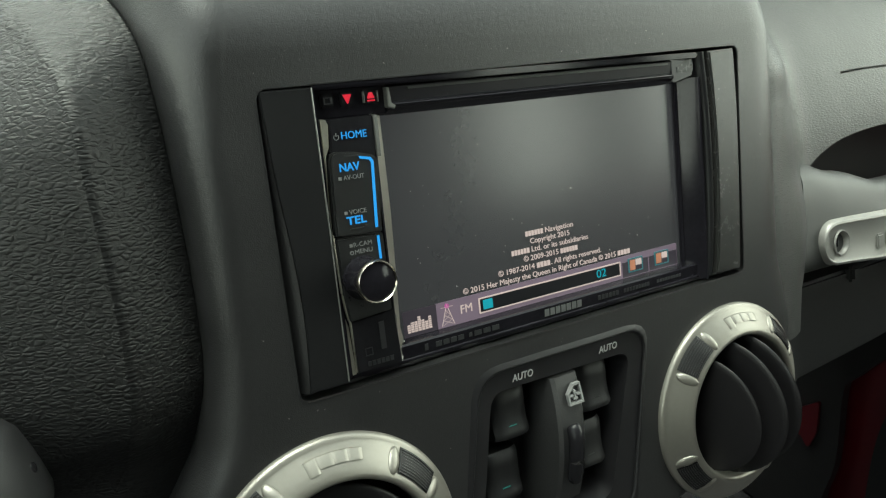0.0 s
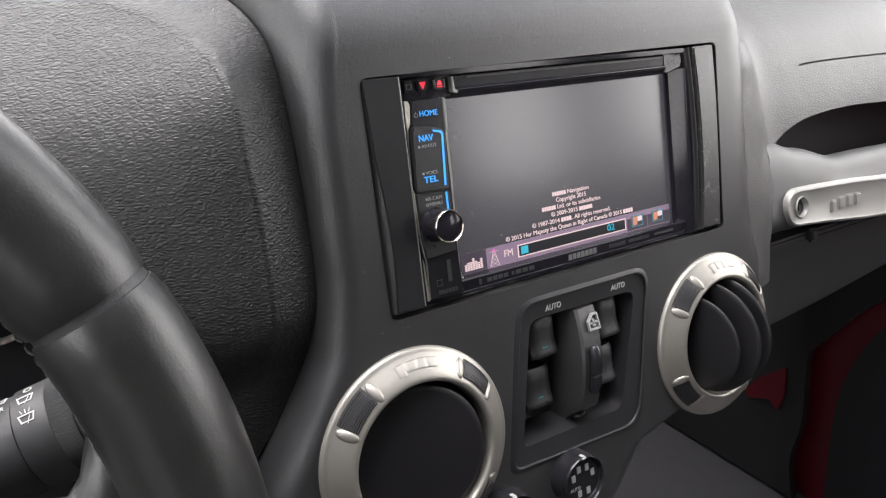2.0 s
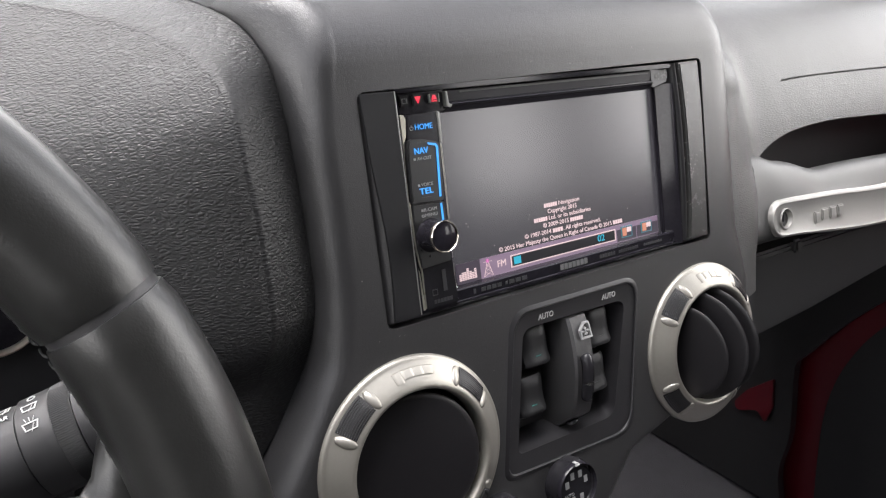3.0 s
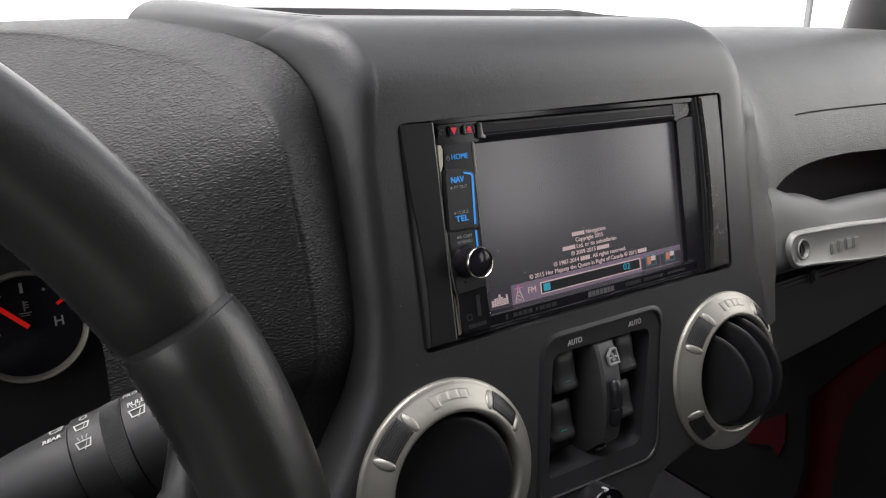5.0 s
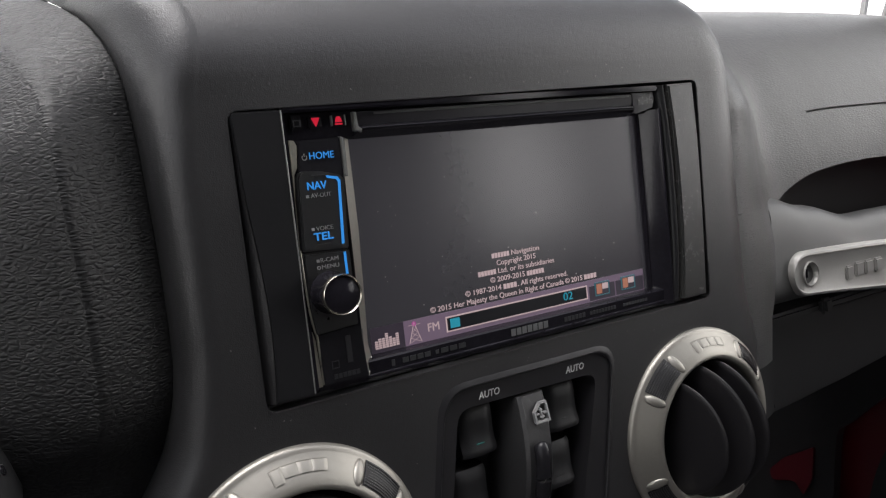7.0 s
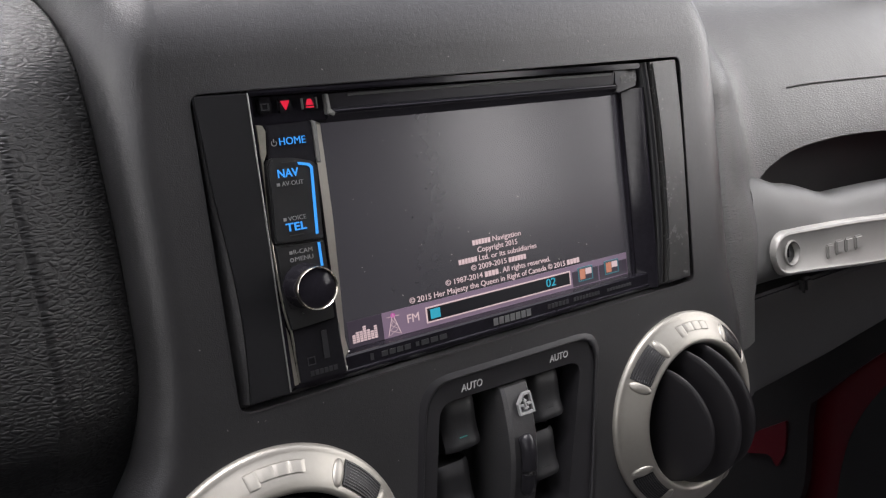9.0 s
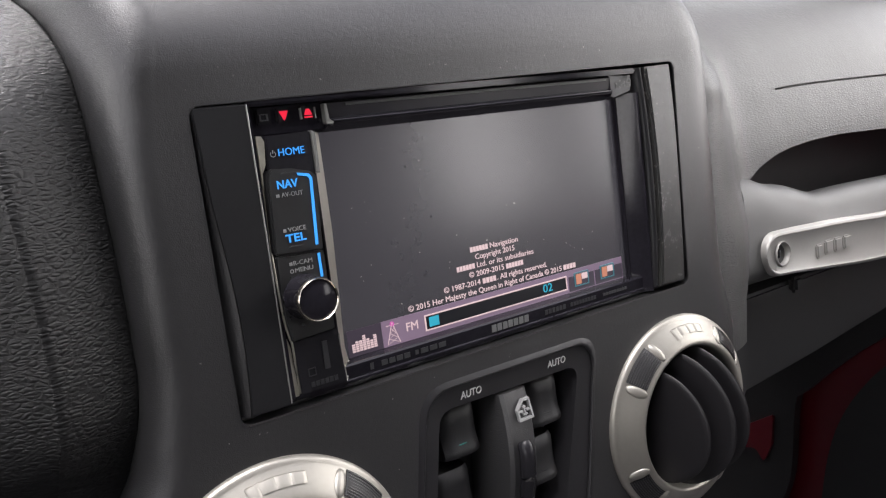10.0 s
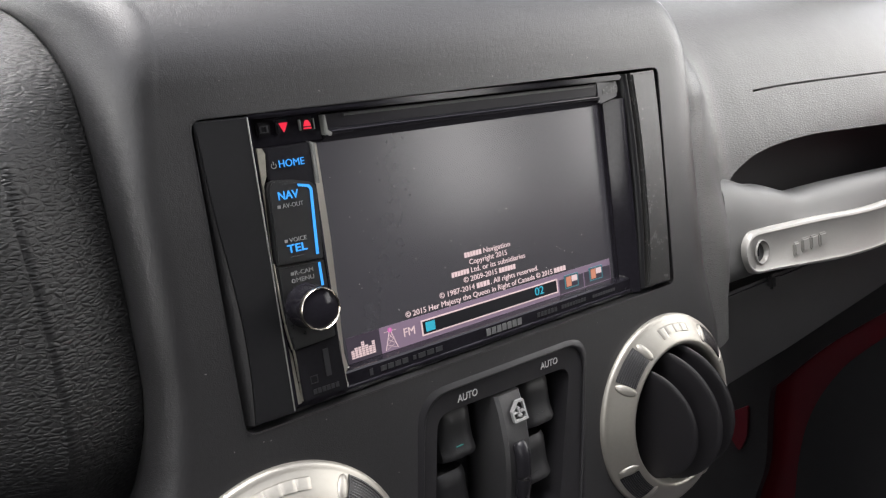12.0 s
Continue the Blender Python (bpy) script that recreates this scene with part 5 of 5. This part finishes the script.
# lower dash
def lower_dash():
    bm = prism([(0.152, 0.945), (0.26, 0.945), (0.45, 0.972), (0.72, 0.985), (0.72, 1.10), (0.152, 1.10)], 0.125, 0.34)
    solo("lower_dash_panel", bm, SHADE, (0.45, 0.2, 0.945), "matte black lower dashboard panel behind the grab handle", "dash panel", "", "structure")
    t = thing("glove_box", (0.40, 0.10, 0.955), "matte black glove box door under the grab handle", "glove box")
    part("door", prism(rounded([(0.215, 0.948), (0.30, 0.953), (0.66, 0.984), (0.66, 1.006), (0.215, 1.010)], 0.008), 0.052, 0.0745, 0.004), SHADE, t)
    part("ledge", box(0.155, 0.66, 0.034, 0.0515, 1.012, 1.0175, 0.002), SHADE, t)
    part("side_cheek", prism(rounded([(0.153, 0.94), (0.205, 0.955), (0.210, 1.005), (0.153, 1.008)], 0.006), 0.040, 0.0745, 0.006), SHADE, t)
    part("latch", box(0.243, 0.252, 0.030, 0.036, 1.010, 1.020, 0.002), SHADE, t)


lower_dash()


def tray():
    """The top of the stack: a deck that starts at the end of the roll, with a shallow tray sunk in it."""
    t = thing("dash_tray", (-0.03, 0.15, 1.20), "shallow open tray on top of the centre stack", "tray")
    y0, z0, _ = stack_profile()[-1]
    front = stack_row(y0, z0, Vector((0, 0.25, -0.97)), 72)[24:]
    seam = [(p[1], p[0] + 0.0012) for p in SHOULDER_SEAM]
    bm, rows, deep = bmesh.new(), [], [0, 0.0012, 0.0016, 0.0024, 0.0028, 0.006, 0.0100, 0.0112, 0.0120, 0.0130, 0.0145] + [0.020 + 0.009 * k for k in range(7)] + [0.0810, 0.0830, 0.0850, 0.0880, 0.0940, 0.0980]
    for p in front:
        row = []
        for d in deep:
            y = p.y + d * (0.128 - p.y) / deep[-1]
            sunk = (0.0012 if 0.0014 < d < 0.0026 else 0) + 0.012 * smooth((d - 0.0105) / 0.0025) * smooth((p.x + 0.112) / 0.005) * smooth((0.117 - p.x) / 0.004) * smooth((0.0850 - d) / 0.004)
            row.append(bm.verts.new((p.x + (along(seam, y) - front[0].x) * max(0.0, 1 - (p.x - front[0].x) / 0.04), y, p.z + 0.274 * (y - p.y) - sunk)))
        rows.append(row)
    for a, b in zip(rows, rows[1:]):
        for k in range(len(deep) - 1):
            bm.faces.new((a[k], a[k + 1], b[k + 1], b[k]))
    rim = [e for e in bm.edges if e.is_boundary]
    made = bmesh.ops.extrude_edge_only(bm, edges=rim)["geom"]
    bmesh.ops.translate(bm, verts=[g for g in made if isinstance(g, bmesh.types.BMVert)], vec=(0, 0, -0.02))
    part("deck", bm, BEZEL, t, "grey grained plastic deck with a sunk tray", 30)
    mat = box(-0.118, 0.108, 0.052, 0.104, 0, 0.0012)
    for v in mat.verts:
        v.co.z += z0 - 0.0118 + 0.274 * (v.co.y - y0)
    part("mat", mat, MAT, t, "grey rubber mat")


tray()
cowl = box(-0.17, 0.135, 0.131, 0.2995, 1.02, 1.19)
box(-0.70, 0.70, 0.30, 0.40, 1.02, 1.19, into=cowl)
for v in cowl.verts:
    v.co.z += 0.22 * (v.co.y - 0.131)
solo("dashboard", cowl, DARK, (0, 0.35, 1.02), "black dashboard top running to the windscreen", "dashboard", "", "structure")

# ---- cabin, in the world's own axes ----
def setting(name, bm, mat, base, label, category):
    return solo(name, bm, mat, base, label, category, "", "structure", False)


setting("ground", box(-40, 40, -40, 40, -0.05, 0.0), CONCRETE, (0, 0, -0.05), "pale concrete ground under the car", "ground")
setting("floor", box(-0.72, 0.72, -1.6, 0.75, 0.42, 0.46), CARPET, (0, 0, 0.42), "black carpeted cabin floor", "floor")
setting("wall_front", box(-0.72, 0.72, 0.50, 0.55, 0.46, 1.16), CARPET, (0, 0.52, 0.46), "black carpeted bulkhead under the dashboard", "bulkhead")
setting("ceiling", box(-0.74, 0.74, -1.6, -0.45, 1.64, 1.68), CLOTH, (0, -0.7, 1.66), "pale grey roof lining", "ceiling")
setting("wall_rear", box(-0.72, 0.72, -1.65, -1.60, 0.42, 1.70), CLOTH, (0, -1.62, 0.42), "plain grey closed rear of the cabin", "rear wall")


def side_sheet(points, x0, x1):
    """A flat sheet with an outline in y and z, between x0 and x1."""
    bm = bmesh.new()
    bm.faces.new([bm.verts.new((x0, a, b)) for a, b in points])
    made = bmesh.ops.extrude_face_region(bm, geom=bm.faces[:])["geom"]
    bmesh.ops.translate(bm, verts=[g for g in made if isinstance(g, bmesh.types.BMVert)], vec=(x1 - x0, 0, 0))
    return bm


def passenger_door():
    t = thing("passenger_door", (0.70, 0.0, 0.46), "red painted passenger door with a black inner panel", "car door", on_dash=False)
    part("shell", side_sheet([(-0.75, 0.46), (0.60, 0.46), (0.60, 1.14), (-0.75, 1.14)], 0.690, 0.730), RED_PAINT, t, "red painted metal")
    edge = [spline([(0.153, 0.47, 0), (0.164, 0.58, 0), (0.166, 0.642, 0), (0.160, 0.69, 0), (0.145, 0.736, 0), (0.119, 0.784, 0), (0.05, 0.87, 0), (-0.05, 0.96, 0), (-0.2, 1.10, 0)], k / 36) for k in range(37)]
    part("inner_panel", side_sheet([(p.x, p.y) for p in edge] + [(-0.70, 1.10), (-0.70, 0.47)], 0.672, 0.6895), DARK, t, "matte black inner door panel")
    line = [spline([(0.194, 0.465, 0), (0.208, 0.524, 0), (0.202, 0.589, 0), (0.212, 0.686, 0), (0.201, 0.712, 0), (0.151, 0.786, 0), (0.06, 0.90, 0), (0.0, 1.05, 0)], k / 28) for k in range(29)]
    solo("kick_panel", side_sheet([(p.x, p.y) for p in line] + [(0.60, 1.05), (0.60, 0.465)], 0.662, 0.6755), DARK, (0.67, 0.4, 0.46), "black kick panel beside the footwell", "kick panel", "", "structure", False)
    post = rounded([(0.290, 0.600), (0.272, 0.628), (0.236, 0.662), (0.231, 0.618), (0.238, 0.590), (0.252, 0.604), (0.284, 0.588)], 0.006)
    solo("door_post", side_sheet([(p.x, p.y) for p in post], 0.657, 0.6615), RED_PAINT, (0.66, 0.26, 0.57), "bare red painted patch of the door post", "door post", "", "structure", False)


passenger_door()
setting("door_left", box(-0.74, -0.70, -0.70, 0.40, 0.42, 1.08), DARK, (-0.72, -0.1, 0.42), "plain black driver door below its window", "driver door")
setting("wall_left_front", box(-0.74, -0.70, 0.40, 0.62, 0.42, 1.15), DARK, (-0.72, 0.5, 0.42), "plain black side wall beside the pedals", "side wall")
setting("wall_left", box(-0.74, -0.70, -1.6, -0.70, 0.42, 1.15), DARK, (-0.72, -0.5, 0.42), "plain black side wall behind the driver door", "side wall")
setting("wall_left_rear", box(-0.74, -0.70, -1.6, -0.62, 1.15, 1.64), CLOTH, (-0.72, -1.1, 1.15), "plain dark side wall behind the driver door", "side wall")
setting("wall_right", box(0.70, 0.74, -1.6, -0.75, 0.42, 1.15), DARK, (0.72, -1.2, 0.42), "plain black rear side wall", "side wall")
setting("pillar_right", box(0.70, 0.74, -0.78, -0.60, 1.15, 1.64, 0.01), DARK, (0.72, -0.68, 1.15), "plain black door pillar", "door pillar")
setting("wall_right_high", box(0.70, 0.74, -1.10, -0.78, 1.50, 1.64), CLOTH, (0.72, -0.95, 1.50), "plain dark side wall above the rear side window", "side wall")
setting("wall_right_low", box(0.70, 0.74, -1.10, -0.78, 1.15, 1.18), CLOTH, (0.72, -0.95, 1.15), "plain dark side wall below the rear side window", "side wall")
setting("wall_right_rear", box(0.70, 0.74, -1.6, -1.10, 1.15, 1.64), CLOTH, (0.72, -1.1, 1.15), "plain dark side wall behind the rear side window", "side wall")


def windscreen():
    t = thing("windscreen", (0, 0.36, 1.12), "clear windscreen in a black frame", "windscreen", on_dash=False)
    for x in (-0.735, 0.735):
        p = tube([(x, 0.255, 1.05), (x * 0.985, 0.20, 1.36), (x * 0.965, 0.12, 1.68)], 0.045, 16, 10)
        part("pillar", p, DARK, t, "black windscreen pillar")
    part("header", box(-0.72, 0.72, 0.08, 0.16, 1.63, 1.72, 0.02), DARK, t)
    pane = bmesh.new()
    pane.faces.new([pane.verts.new(v) for v in ((-0.70, 0.42, 1.12), (0.70, 0.42, 1.12), (0.68, 0.13, 1.66), (-0.68, 0.13, 1.66))])
    made = bmesh.ops.extrude_face_region(pane, geom=pane.faces[:])["geom"]
    bmesh.ops.translate(pane, verts=[g for g in made if isinstance(g, bmesh.types.BMVert)], vec=(0, 0.004, 0.004))
    glass = part("pane", pane, GLASS, t, "clear glass")
    glass.visible_shadow = False


windscreen()
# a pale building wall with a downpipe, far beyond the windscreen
setting("backdrop", box(-14, 17, 9.0, 9.2, 0.0, 6.5), GLOW_WALL, (0, 9.1, 0), "plain white wall far outside, given a glow", "backdrop")
# two unseen glowing walls, added to light the cabin from its sides
setting("backdrop_driver_side", box(-9.2, -9.0, -9, 3, 0.0, 4.5), GLOW_WALL, (-9.1, -3, 0), "unseen glowing white wall added to light the cabin from the driver side", "backdrop")
setting("backdrop_side", box(9.0, 9.2, -14, 0.6, 0.0, 9.0), GLOW_WALL, (9.1, -7, 0), "unseen glowing white wall added to light the cabin from the passenger side", "backdrop")
setting("downpipe", box(15.15, 15.25, 8.88, 8.98, 0.0, 9.0), GREY, (15.2, 8.93, 0), "thin grey downpipe on the far wall", "downpipe")


# ---- dust ----
def dust():
    random.seed(7)
    bm = bmesh.new()
    for k in range(170):
        on_screen = k % 3 == 0
        x, z = (random.uniform(-0.063, 0.075), random.uniform(1.071, 1.136)) if on_screen else (random.uniform(-0.12, 0.13), random.choice((random.uniform(1.153, 1.162), random.uniform(1.153, 1.162), random.uniform(1.04, 1.047), random.uniform(0.93, 1.16))))
        if not on_screen and 1.045 < z < 1.1515 and abs(x) < 0.111 or not on_screen and z < 1.04 and (abs(x) < 0.048 or min((Vector((x, 0, z)) - VENT_L).length, (Vector((x, 0, z)) - VENT_R).length) < 0.05):
            continue
        r = random.uniform(0.00006, 0.00017)
        y = SCREEN_Y - 0.0001 if on_screen else -0.00005
        a = random.uniform(0, 3.14)
        long = random.choice((1, 1, 1, 2.5))
        ring = [bm.verts.new((x + r * long * math.cos(b) * math.cos(a) - r * math.sin(b) * math.sin(a), y, z + r * long * math.cos(b) * math.sin(a) + r * math.sin(b) * math.cos(a))) for b in (0, 1.05, 2.1, 3.14, 4.2, 5.24)]
        tip = bm.verts.new((x, y - r * 0.6, z))
        for i in range(6):
            bm.faces.new((ring[i - 1], ring[i], tip))
        bm.faces.new(ring)
    solo("dust", bm, DUST, (0, 0, 1.0), "pale dust specks on the bezel and the screen", "dust", "", "stuff")


dust()
